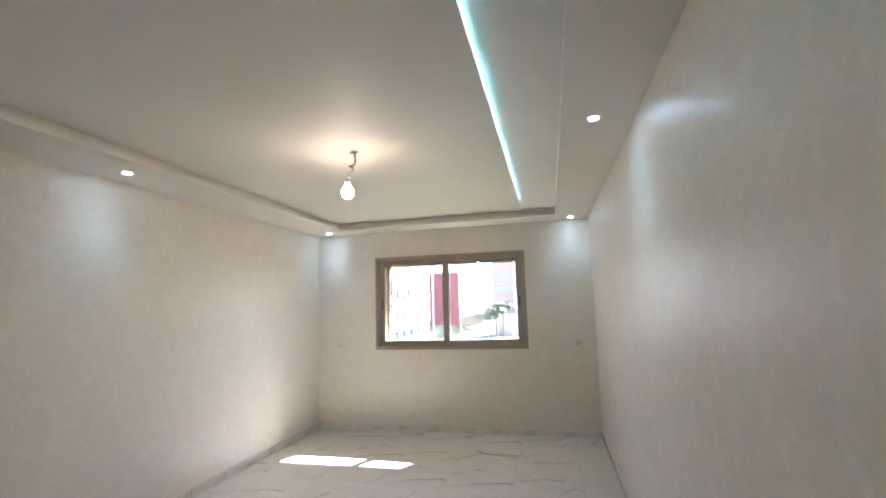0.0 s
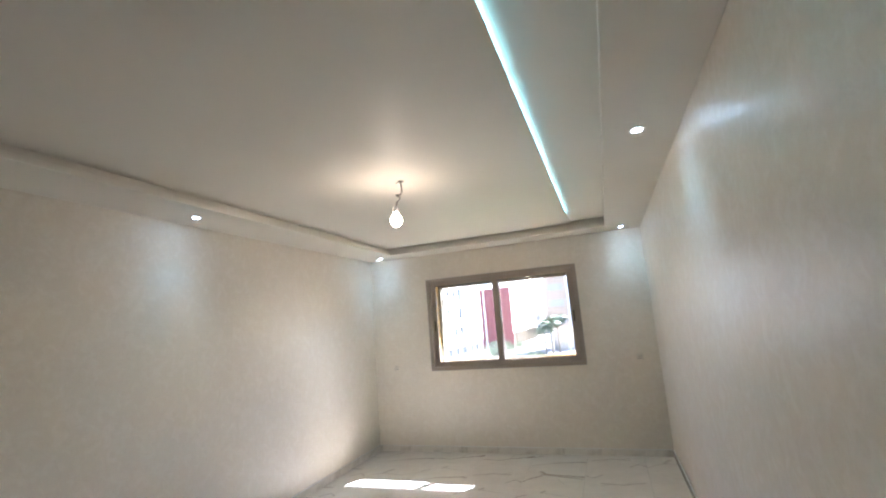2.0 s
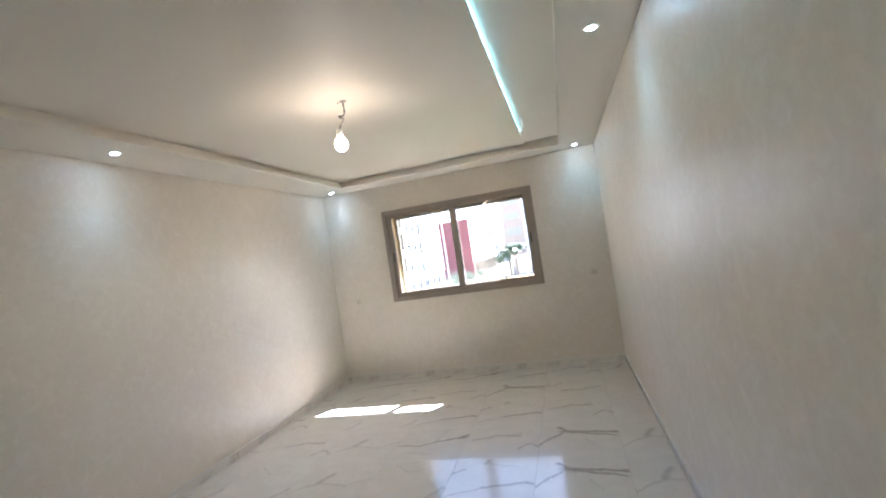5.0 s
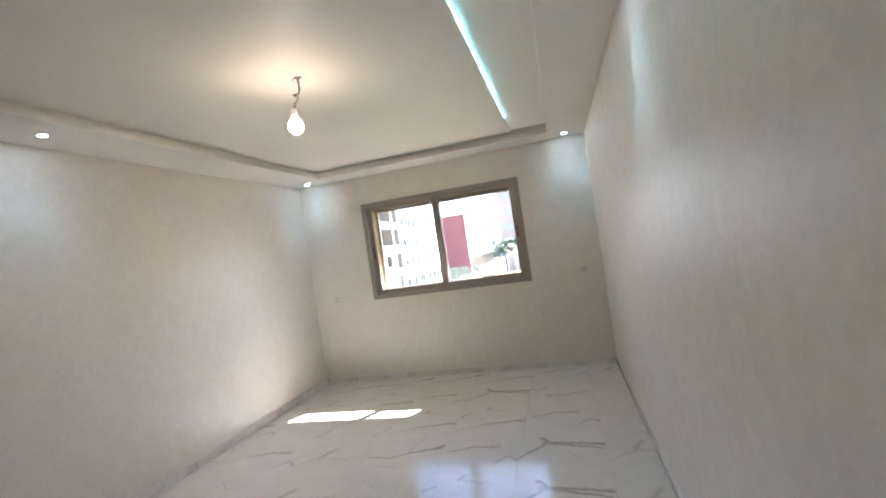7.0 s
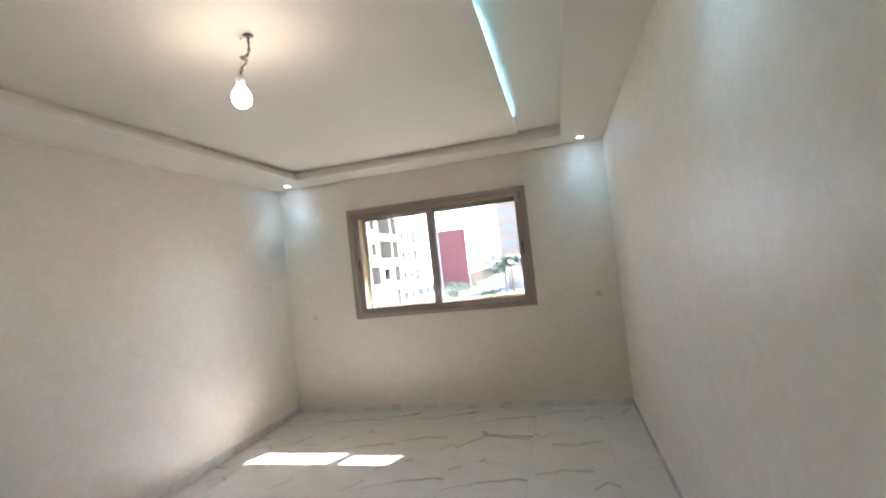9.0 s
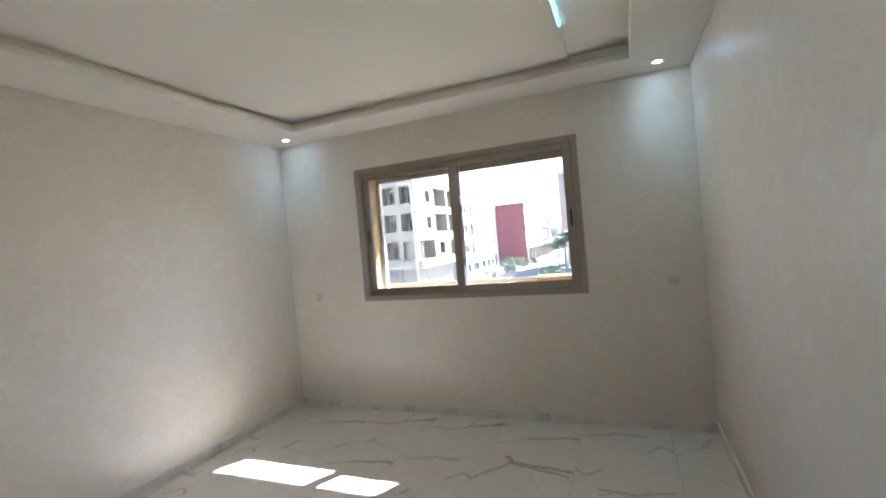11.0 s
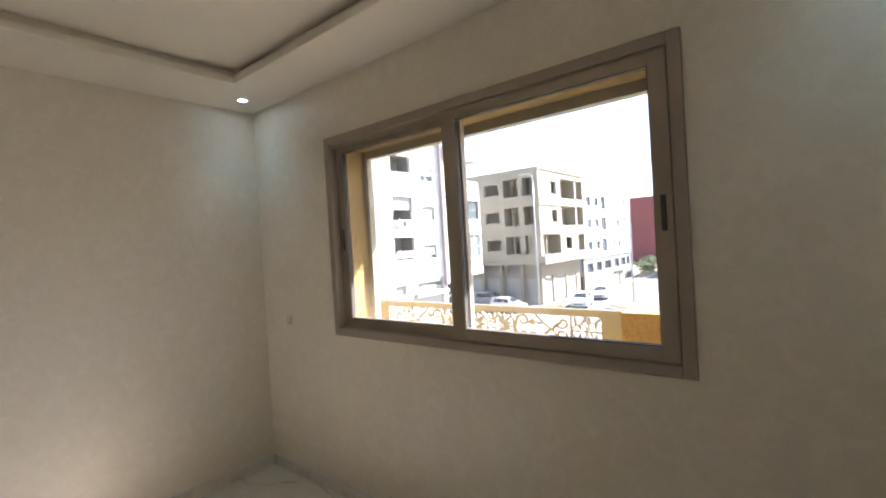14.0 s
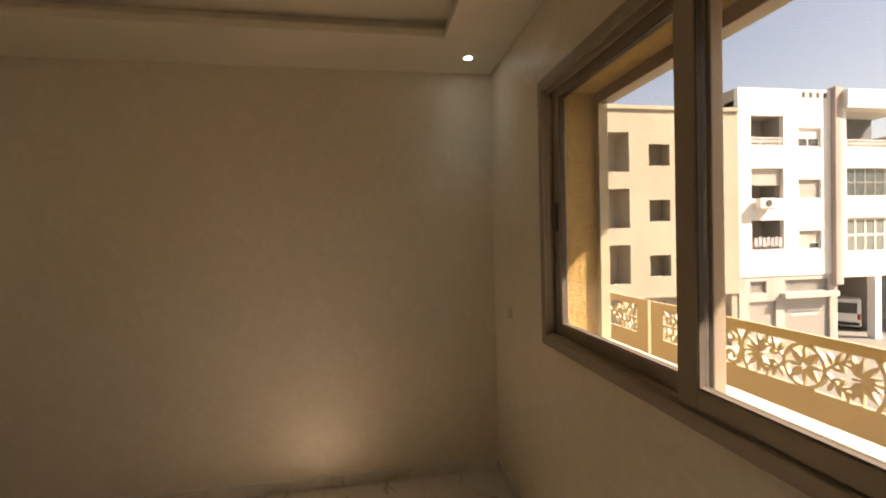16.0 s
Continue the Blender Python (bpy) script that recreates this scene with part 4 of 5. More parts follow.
box(bm, 35.42, 35.699, -0.28, 0.3, -2.0, 10.8, at)
part("pillar", bm, M_STONE_B, h, "grey pillar")
for i, z in enumerate(ZF):
    # Loggia walls take a dark tone that holds the recess's shade.
    opening_back(h, at, 29.1, 31.5, z + 0.05, z + 1.98, 1.6, (29.5, 30.6, z, z + 1.7), M_STONE_SHADE_B)
    if i != 1:
        rail(h, at, 29.1, 31.5, z + 0.06, z + 0.62, 0.05, M_PVC)
    else:
        blind(h, at, 29.1, 31.5, z + 0.9, z + 1.98, 0.2, M_SHUTTER)
    if i == 0:
        blind(h, at, 32.6, 34.35, z + 0.65, z + 1.27, 0.14, M_PVC)
        pane_window(h, at, 32.6, 34.35, z + 0.05, z + 0.65, 0.15, 2)
    elif i == 1:
        blind(h, at, 32.6, 34.35, z + 0.05, z + 1.27, 0.16, M_SHUTTER)
    else:
        blind(h, at, 32.6, 33.5, z + 0.05, z + 1.27, 0.14, M_STONE_B)
        blind(h, at, 33.5, 34.35, z + 0.5, z + 1.27, 0.16, M_STONE_B)
        pane_window(h, at, 33.5, 34.35, z + 0.05, z + 0.5, 0.16, 1)
rail(h, at, 36.0, 41.0, 6.9, 7.45, -0.2, M_PVC)
pane_window(h, at, 36.0, 40.9, 3.75, 5.6, -0.1, 6, M_STEEL, 0.06, 2, M_PANE_SKY)
pane_window(h, at, 36.0, 40.9, 0.05, 2.35, -0.1, 6, M_PVC, 0.13, 2, M_PANE_LIGHT)
bm = bmesh.new()
pierced(bm, at, 35.7, 41.0, 6.7, 10.1, [(36.4, 37.6, 6.9, 8.9)], 0.2, 2.0)
part("terrace_back", bm, M_TERRACE_SHADE_B, h, "back wall coloured dark for the terrace's shade")
bm = bmesh.new()
box(bm, 28.5, 40.9, 3.9, 4.1, -1.2, 9.5, at)
for z in ZF:
    box(bm, 28.5, 40.65, 0.31, 3.9, z - 0.25, z - 0.05, at)
part("inner_wall", bm, M_DARK, h)
bm = bmesh.new()
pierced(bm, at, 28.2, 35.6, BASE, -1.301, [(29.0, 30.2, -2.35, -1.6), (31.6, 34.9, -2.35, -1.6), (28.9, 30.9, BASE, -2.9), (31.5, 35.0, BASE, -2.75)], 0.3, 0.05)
box(bm, 31.2, 35.3, -0.35, 0.05, -2.74, -2.40, at)
part("ground_floor", bm, M_STONE_B, h, "grey stone cladding")
for u0, u1 in ((29.0, 30.2), (31.6, 34.9)):
    blind(h, at, u0, u1, -2.35, -1.6, 0.2, M_SHUTTER, M_GRILLE_SHADE)
for u0, u1, z1 in ((28.9, 30.9, -2.9), (31.5, 35.0, -2.75)):
    blind(h, at, u0, u1, BASE + 0.01, z1, 0.2, M_SHUTTER)
bm = bmesh.new()
box(bm, 31.9, 34.5, 0.185, 0.199, -3.7, -3.55, at)
box(bm, 32.2, 34.2, 0.185, 0.199, -3.95, -3.85, at)
part("shutter_lettering", bm, M_PVC, h, "faded writing bars")
bm = bmesh.new()
box(bm, 35.7, 41.0, -0.25, 8.0, -1.55, -1.301, at)
part("bay_floor", bm, M_WHITE_B, h)
bm = bmesh.new()
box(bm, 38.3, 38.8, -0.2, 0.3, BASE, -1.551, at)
part("column", bm, M_WHITE_B, h)
bm = bmesh.new()
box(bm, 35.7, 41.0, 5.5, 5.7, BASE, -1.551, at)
# Added end wall that only keeps the sun out of the passage.
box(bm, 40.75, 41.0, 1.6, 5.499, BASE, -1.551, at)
part("passage_wall_with_sun_stop", bm, M_DARK, h)
# air conditioner and its bracket, a part of the wall it hangs on
bm = bmesh.new()
soft_box(bm, 29.25, 30.45, -0.52, -0.12, 3.02, 3.66, 0.03, 1, at)
for u in (29.4, 30.25):
    box(bm, u, u + 0.05, -0.5, 0.0, 2.96, 3.019, at)
ac = part("air_conditioner", bm, M_PVC, h, "white air conditioner")
bm = bmesh.new()
lathe(bm, [(0.24, 0), (0.24, 0.02), (0.2, 0.025)], 20, lambda p: at((29.86 + p[0], -0.521 - p[2], 3.34 + p[1])))
part("fan_grille", bm, M_GRILLE_SHADE, ac, "dark round fan grille")
bm = bmesh.new()
for k in range(7):
    u = 29.25 + 0.3 * k
    z = 0.62 + 0.05 * (k % 2)
    prism(bm, [(u, z + 0.55), (u + 0.22, z + 0.57), (u + 0.24, z + 0.02), (u + 0.1, z - 0.04), (u - 0.01, z + 0.03)], -0.05, -0.03, at)
tagged(part("washing", bm, M_CLOTH), "clothes drying on a loggia rail", "laundry")

# unfinished corner building
CX, CY = -19.7, 44.0
h = house_at("unfinished bare concrete corner building with cantilevered floors")
ax, ay = facade_x(CX), facade_y(CY)
FL = (-0.70, 2.20, 5.10)
fh, rh = [], []
for i, z in enumerate(FL):
    fh += [(-25.9, -24.2, z + 1.15, z + 2.25), (-28.6, -27.0, z + 1.15, z + 2.25), (-23.6, -21.95, z + 0.75, z + 2.55), (-21.4, -20.12, z + 0.75, z + 2.55)]
    if i:
        rh += [(46.9, 48.1, z + 0.95, z + 2.2), (49.2, 52.9, z + 0.6, z + 2.65), (53.4, 55.2, z + 0.6, z + 2.65)]
    else:
        rh += [(44.5, 48.6, z + 0.6, z + 2.5), (50.0, 51.6, z + 0.95, z + 2.2), (53.4, 55.2, z + 0.6, z + 2.4)]
bm = bmesh.new()
pierced(bm, ay, -30.0, CX, FL[0], 8.35, fh, 0.3)
part("wall", bm, M_GREY_B, h)
bm = bmesh.new()
pierced(bm, ax, CY + 0.301, 55.4, FL[0], 8.35, rh, 0.3)
part("wall", bm, M_GREY_B, h)
bm = bmesh.new()
box(bm, -30, CX + 0.08, CY - 0.08, 55.4, 8.351, 8.55)
part("roof", bm, M_GREY_B, h)
for i, z in enumerate(FL):
    bm = bmesh.new()
    w = 0.75 if i == 0 else 0.07
    box(bm, -30, CX + w, CY - w, 55.5, z - 0.28, z - 0.001)
    box(bm, -22.2, CX + w, CY - w, CY - w + 0.14, z, z + 0.5)
    box(bm, CX + w - 0.14, CX + w, CY - w + 0.141, 48.8, z, z + 0.5)
    part("floor_slab", bm, M_GREY_B, h)
    for u0, u1, c, e in fh[4 * i:4 * i + 4]:
        if e - c > 1.5:
            opening_back(h, ay, u0, u1, c, e, 1.4, (u0 + 0.35, u0 + 1.0, c - 0.2, c + 1.3), M_GREY_B)
    for u0, u1, c, e in rh[3 * i:3 * i + 3]:
        if u1 - u0 > 1.65:
            opening_back(h, ax, u0, u1, c, e, 1.3, (u0 + 0.5, min(u0 + 1.6, u1 - 0.2), c - 0.1, c + 1.1), M_GREY_B)
bm = bmesh.new()
box(bm, -30, CX - 3.6, CY + 3.4, CY + 3.6, FL[0], 8.2)
box(bm, CX - 3.6, CX - 3.4, CY + 3.4, 55.3, FL[0], 8.2)
for z in FL[1:]:
    box(bm, -29.6, CX - 0.31, CY + 0.31, 55.3, z - 0.25, z - 0.02)
part("inner_wall", bm, M_DARK, h)
gx, gy = facade_x(CX - 0.15), facade_y(CY + 0.15)
shops = [(-28.9, -26.9), (-26.4, -24.6), (-24.0, -22.2), (-21.7, -20.35)]
bm = bmesh.new()
pierced(bm, gy, -30.0, CX - 0.15, STREET + 0.01, FL[0] - 0.281, [(a, b, STREET, -2.35) for a, b in shops] + [(-26.4, -25.2, -2.0, -1.15), (-24.9, -24.2, -2.0, -1.15), (-23.7, -22.4, -2.0, -1.15)], 0.3)
pierced(bm, gx, CY + 0.46, 55.3, STREET + 0.01, FL[0] - 0.281, [(45.0, 46.6, STREET, -2.3), (47.6, 49.8, STREET, -2.55), (50.3, 52.6, STREET, -2.55), (53.6, 55.0, STREET, -1.2)], 0.3)
for x0, y0 in ((-26.75, 43.7), (-24.45, 43.7), (-22.05, 43.7), (-20.0, 43.75)):
    box(bm, x0, x0 + 0.32, y0, y0 + 0.44, STREET, FL[0] - 0.282)
part("ground_floor", bm, M_GREY_B, h)
for a, b in shops:
    blind(h, gy, a, b, STREET + 0.1, -2.35, 0.12, M_SHUTTER)
for a, b in ((45.0, 46.6), (47.6, 49.8), (50.3, 52.6)):
    blind(h, gx, a, b, STREET + 0.1, -2.5, 0.1, M_SHUTTER)
for a, b in ((-26.4, -25.2), (-24.9, -24.2), (-23.7, -22.4)):
    blind(h, gy, a, b, -2.0, -1.15, 0.12, M_SHUTTER, M_GRILLE_SHADE)
bm = bmesh.new()
box(bm, 53.4, 55.2, 0.8, 0.9, STREET, -1.0, gx)
part("entrance", bm, M_DARK, h)

# white building further along
h = house_at("white apartment building with rows of grey shuttered windows")
ax = facade_x(-19.9)
cols = [(56.8, 58.5, 0.85, 1.95), (59.5, 61.1, 0.85, 1.95), (61.8, 63.7, 0.45, 2.2), (65.3, 66.9, 0.1, 2.3), (68.0, 69.1, 0.85, 1.85), (70.3, 72.0, 0.1, 2.3)]
FW = (-1.15, 1.60, 4.30)
bm = bmesh.new()
pierced(bm, ax, 55.5, 74.0, -1.25, 7.1, [(a, b, z + c, z + e) for z in FW for a, b, c, e in cols], 0.3)
part("wall", bm, M_WHITE_B, h)
bm = bmesh.new()
box(bm, 55.5, 74.2, -0.15, 10, 7.101, 7.3, ax)
part("roof", bm, M_WHITE_B, h)
bm = bmesh.new()
box(bm, 73.9, 74.0, 0.301, 10, STREET, 7.1, ax)
part("side_wall", bm, M_WHITE_B, h)
for z in FW:
    for a, b, c, e in cols:
        if e - c > 2:
            blind(h, ax, a, b, z + c, z + e, 0.12, M_SHUTTER)
        else:
            pane_window(h, ax, a, b, z + c, z + e, 0.12, 2 if b - a > 1.3 else 1)
bm = bmesh.new()
gw = [(56.5, 58.4), (59.6, 61.4), (62.5, 65.0), (66.4, 68.2), (69.3, 71.0), (71.8, 73.0)]
pierced(bm, ax, 55.5, 73.9, STREET + 0.01, -1.251, [(a, b, -3.0, -1.9) for a, b in gw], 0.3, 0.12)
part("ground_floor", bm, M_STONE_SHADE_B, h, "grey stone cladding")
for a, b in gw:
    pane_window(h, ax, a, b, -3.0, -1.9, 0.25, 2, M_STEEL)

# red gabled building and the cream row behind it
h = house_at("red painted gable of a long cream apartment building")
bm = bmesh.new()
box(bm, -32, -21.78, 109, 109.4, STREET, 9.2)
part("gable_wall", bm, M_RED_B, h, "dark red painted wall")
ax = facade_x(-22.6)
holes = [(u, u + 2.3, z, z + 1.6) for z in (-0.2, 2.9, 6.0) for u in (111.4, 115.4, 119.4, 124, 128.4)]
bm = bmesh.new()
pierced(bm, ax, 109.41, 150, -1.8, 9.0, holes, 0.12, -0.8)
part("wall", bm, M_CREAM_B, h)
bm = bmesh.new()
box(bm, 109.41, 150, 0.3, 0.5, STREET, 9.0, ax)
for k in range(9):
    box(bm, 111 + 4.6 * k, 111.5 + 4.6 * k, -0.7, 0.29, STREET, -1.81, ax)
part("ground_floor", bm, M_GREY_B, h)
bm = bmesh.new()
box(bm, 109.41, 150, -0.9, 9, 9.001, 9.3, ax)
part("roof", bm, M_CREAM_B, h)
for z in (0.0, 3.1, 6.2):
    bm = bmesh.new()
    box(bm, 109.5, 149.9, -0.67, 0.29, z - 0.6, z - 0.4, ax)
    part("storey_floor", bm, M_DARK, h)
    bm = bmesh.new()
    box(bm, 133, 149, -2.6, -0.81, z - 0.45, z - 0.2, ax)
    for u in (133, 138.2, 143.4, 148.7):
        box(bm, u, u + 0.3, -2.6, -2.3, z - 0.2, z + 2.6, ax)
    deck = part("balcony", bm, M_STONE_SHADE_B, h, "bare concrete balcony frame")
    bm = bmesh.new()
    for zz in (z + 0.25, z + 0.7):
        box(bm, 133.3, 148.7, -2.5, -2.44, zz, zz + 0.08, ax)
    part("balcony_rail", bm, M_STEEL, deck)

# tower on the other side of the street
h = house_at("salmon and white apartment block with grey window bands")
ay = facade_y(88.0)
holes = [(-10.2, -7.3, z, z + 1.35) for z in (0.1, 3.15, 6.2, 9.25)]
bm = bmesh.new()
pierced(bm, ay, -10.75, -6.7, -0.75, 12.2, holes, 0.4)
part("wall", bm, M_PINK_B, h)
for i, (a, b, c, e) in enumerate(holes):
    if i == 0:
        pane_window(h, ay, a, b, c, e, 0.15, 4, M_PVC, 0.12, 1)
    else:
        blind(h, ay, a, b, c, e, 0.15, M_SHUTTER)
bm = bmesh.new()
box(bm, -6.69, 4.5, 87.4, 88.4, -0.75, 12.6)
part("white_wall", bm, M_WHITE_B, h, "white painted wall")
bm = bmesh.new()
box(bm, -10.9, 4.6, 87.9, 98, 12.601, 12.9)
part("roof", bm, M_WHITE_B, h)
bm = bmesh.new()
box(bm, -10.75, -10.35, 88.41, 98, STREET, 12.6)
part("side_wall", bm, M_CREAM_B, h)
bm = bmesh.new()
box(bm, -10.3, 4.5, 90.5, 90.9, STREET, -0.8)
part("ground_floor", bm, M_STONE_B, h)
for x in (-10.6, -7.4, -4.2):
    bm = bmesh.new()
    box(bm, x, x + 0.55, 87.6, 88.2, STREET, -0.751)
    part("column", bm, M_WHITE_B, h)

# low far buildings at the end of the street
for x0, x1, yy, z1, mat, lab in ((-40, -17, 176, 3.5, M_CREAM_B, "low cream building far down the street"), (-14, 10, 205, 2.2, M_WHITE_B, "low white building far down the street")):
    h = house_at(lab)
    fy = facade_y(yy)
    hs = [(u, u + 1.6, z, z + 1.4) for u in (x0 + 2 + 4 * k for k in range(5)) for z in (-3.2, 0.0)]
    bm = bmesh.new()
    pierced(bm, fy, x0, x1, STREET, z1, hs, 0.4)
    part("wall", bm, mat, h)
    bm = bmesh.new()
    box(bm, x0, x1, 0.9, 8, STREET, z1 + 0.3, fy)
    part("body", bm, M_STONE_B, h)
    for a, b, c, e in hs:
        pane_window(h, fy, a, b, c, e, 0.2, 2, M_STEEL, 0.1)


# ---- lamp posts ----
def street_lamp(x, y, height, arm, girth=1.0):
    ob = thing("street_lamp", (x, y, STREET), "tall grey steel street lamp with a curved arm", "street lamp", "street lamps")
    bm = bmesh.new()
    tube(bm, [(0, 0, 0), (0, 0, height * 0.5), (0, 0, height - 0.6)], [girth * r for r in (0.075, 0.058, 0.04)], 12)
    part("pole", bm, M_POST, ob, "", True)
    bm = bmesh.new()
    tube(bm, [(0, 0, height - 0.6), (arm * 0.08, -0.0, height - 0.2), (arm * 0.35, 0, height), (arm, 0, height + 0.05)], [girth * r for r in (0.055, 0.05, 0.045, 0.04)], 10)
    part("arm", bm, M_POST, ob, "", True)
    bm = bmesh.new()
    s = 1 if arm > 0 else -1
    soft_box(bm, min(arm, arm + s * 0.55), max(arm, arm + s * 0.55), -0.10, 0.10, height + 0.0, height + 0.10, 0.04, 2)
    part("lamp_head", bm, M_POST, ob)
    bm = bmesh.new()
    soft_box(bm, -0.24, 0.24, -0.24, 0.24, -0.02, 0.24, 0.03, 1)
    part("base", bm, M_KERB, ob)


street_lamp(-15.9, 35.5, 11.6, -0.6)
street_lamp(-12.2, 47.0, 11.2, -0.6, 1.6)


# ---- vehicles ----
def car(x, y, turn, paint, label, L=3.7, W=1.62, H=1.45, hatch=True):
    ob = thing("car", (x, y, STREET + 0.016), label, "car", "parked cars", "", turn)
    # lower body along local x, the nose at +x
    low = [(-L / 2, 0.30), (-L / 2 + 0.02, 0.72), (-L / 2 + 0.10, 0.88), (L * 0.20, 0.90), (L * 0.42, 0.76), (L / 2 - 0.04, 0.62), (L / 2, 0.42), (L / 2 - 0.06, 0.22), (-L / 2 + 0.08, 0.22)]
    bm = bmesh.new()
    sections = []
    for yy, k in ((-W / 2, 0.93), (-W / 2 + 0.06, 1.0), (W / 2 - 0.06, 1.0), (W / 2, 0.93)):
        sections.append([bm.verts.new((u * (0.985 if k < 1 else 1), yy, 0.22 + (v - 0.22) * k)) for u, v in low])
    for a, b in zip(sections, sections[1:]):
        for i in range(len(low)):
            j = (i + 1) % len(low)
            bm.faces.new((a[i], a[j], b[j], b[i]))
    bm.faces.new(sections[0])
    bm.faces.new(sections[-1])
    body = part("body", bm, paint, ob)
    rear = -L / 2 + (0.12 if hatch else 0.55)
    cab = [(rear, 0.86), (rear + (0.18 if hatch else 0.45), H - 0.06), (rear + 0.75, H), (L * 0.06, H - 0.02), (L * 0.26, 0.88)]
    bm = bmesh.new()
    ring = []
    for s in (-1, 1):
        ring.append([bm.verts.new((u, s * (W / 2 - 0.05 - 0.17 * (v - 0.86) / (H - 0.86)), v)) for u, v in cab])
    for i in range(len(cab)):
        j = (i + 1) % len(cab)
        bm.faces.new((ring[0][i], ring[0][j], ring[1][j], ring[1][i]))
    bm.faces.new(ring[0])
    bm.faces.new(ring[1])
    part("cabin", bm, paint, ob)
    for s in (-1, 1):
        for u0, u1, t0, t1 in ((rear + 0.32, -0.18, rear + 0.42, -0.16), (-0.10, L * 0.20, -0.08, L * 0.07)):
            bm = bmesh.new()
            yb, yt = W / 2 - 0.062, W / 2 - 0.05 - 0.17 * (H - 0.14 - 0.86) / (H - 0.86) + 0.004
            a = [(u0, yb + 0.012, 0.93), (u1, yb + 0.012, 0.93), (t1, yt + 0.006, H - 0.12), (t0, yt + 0.006, H - 0.12)]
            vs = [bm.verts.new((p[0], s * p[1], p[2])) for p in a] + [bm.verts.new((p[0], s * (p[1] - 0.03), p[2])) for p in a]
            bm.faces.new(vs[:4])
            bm.faces.new(vs[4:])
            for i in range(4):
                j = (i + 1) % 4
                bm.faces.new((vs[i], vs[j], vs[4 + j], vs[4 + i]))
            part("side_window", bm, M_PANE, ob)
        for u in (-L * 0.31, L * 0.31):
            bm = bmesh.new()
            lathe(bm, [(0.20, -0.09), (0.30, -0.09), (0.31, -0.05), (0.31, 0.05), (0.30, 0.09), (0.20, 0.09)], 22, lambda p, u=u, s=s: (u + p[0], s * (W / 2 - 0.09) + p[2], 0.31 + p[1]))
            wh = part("wheel", bm, M_TYRE, ob)
            bm = bmesh.new()
            lathe(bm, [(0.03, 0.0), (0.19, 0.0), (0.20, 0.012)], 18, lambda p, u=u, s=s: (u + p[0], s * (W / 2 + 0.001 + p[2]), 0.31 + p[1]))
            part("rim", bm, M_RIM, wh)
        bm = bmesh.new()
        soft_box(bm, L / 2 - 0.16, L / 2 - 0.01, min(s * 0.42, s * 0.74), max(s * 0.42, s * 0.74), 0.56, 0.70, 0.03, 1)
        part("headlight", bm, M_LAMPGLASS, ob)
        bm = bmesh.new()
        soft_box(bm, -L / 2 - 0.01, -L / 2 + 0.10, min(s * 0.50, s * 0.76), max(s * 0.50, s * 0.76), 0.62, 0.84, 0.02, 1)
        part("tail_light", bm, M_TAIL, ob)
        bm = bmesh.new()
        soft_box(bm, L * 0.16, L * 0.20, min(s * (W / 2 - 0.03), s * (W / 2 + 0.12)), max(s * (W / 2 - 0.03), s * (W / 2 + 0.12)), 0.92, 1.03, 0.02, 1)
        part("mirror", bm, paint, ob)
    for nm, (ua, za), (ub, zb) in (("windscreen", (L * 0.245, 0.92), (L * 0.075, H - 0.06)), ("rear_window", (rear + 0.03, 0.95), (rear + (0.16 if hatch else 0.42), H - 0.13))):
        bm = bmesh.new()
        vs = []
        for off in (0.014, -0.012):
            for u, z, wy in ((ua, za, W / 2 - 0.13), (ub, zb, W / 2 - 0.25)):
                sg = 1 if nm == "windscreen" else -1
                vs += [bm.verts.new((u + sg * off, -wy, z)), bm.verts.new((u + sg * off, wy, z))]
        for f in ((0, 1, 3, 2), (4, 5, 7, 6), (0, 1, 5, 4), (2, 3, 7, 6), (0, 2, 6, 4), (1, 3, 7, 5)):
            bm.faces.new([vs[i] for i in f])
        part(nm, bm, M_PANE, ob)
    bm = bmesh.new()
    soft_box(bm, L / 2 - 0.03, L / 2 + 0.012, -0.40, 0.40, 0.34, 0.44, 0.01, 1)
    part("grille", bm, M_TYRE, ob)
    return ob


car(-21.3, 39.8, 0, M_CAR, "small white hatchback parked at the corner", 3.2, 1.5, 1.36)
car(-16.2, 44.6, -80, M_CAR, "white hatchback parked along the street", 3.2, 1.48, 1.32)
car(-16.4, 50.6, -82, M_CAR, "white saloon parked along the street", 3.5, 1.5, 1.3, False)
car(-25.0, 42.6, 5, M_CAR_SILVER, "silver car in the shade of the passage", 3.6, 1.55, 1.4)


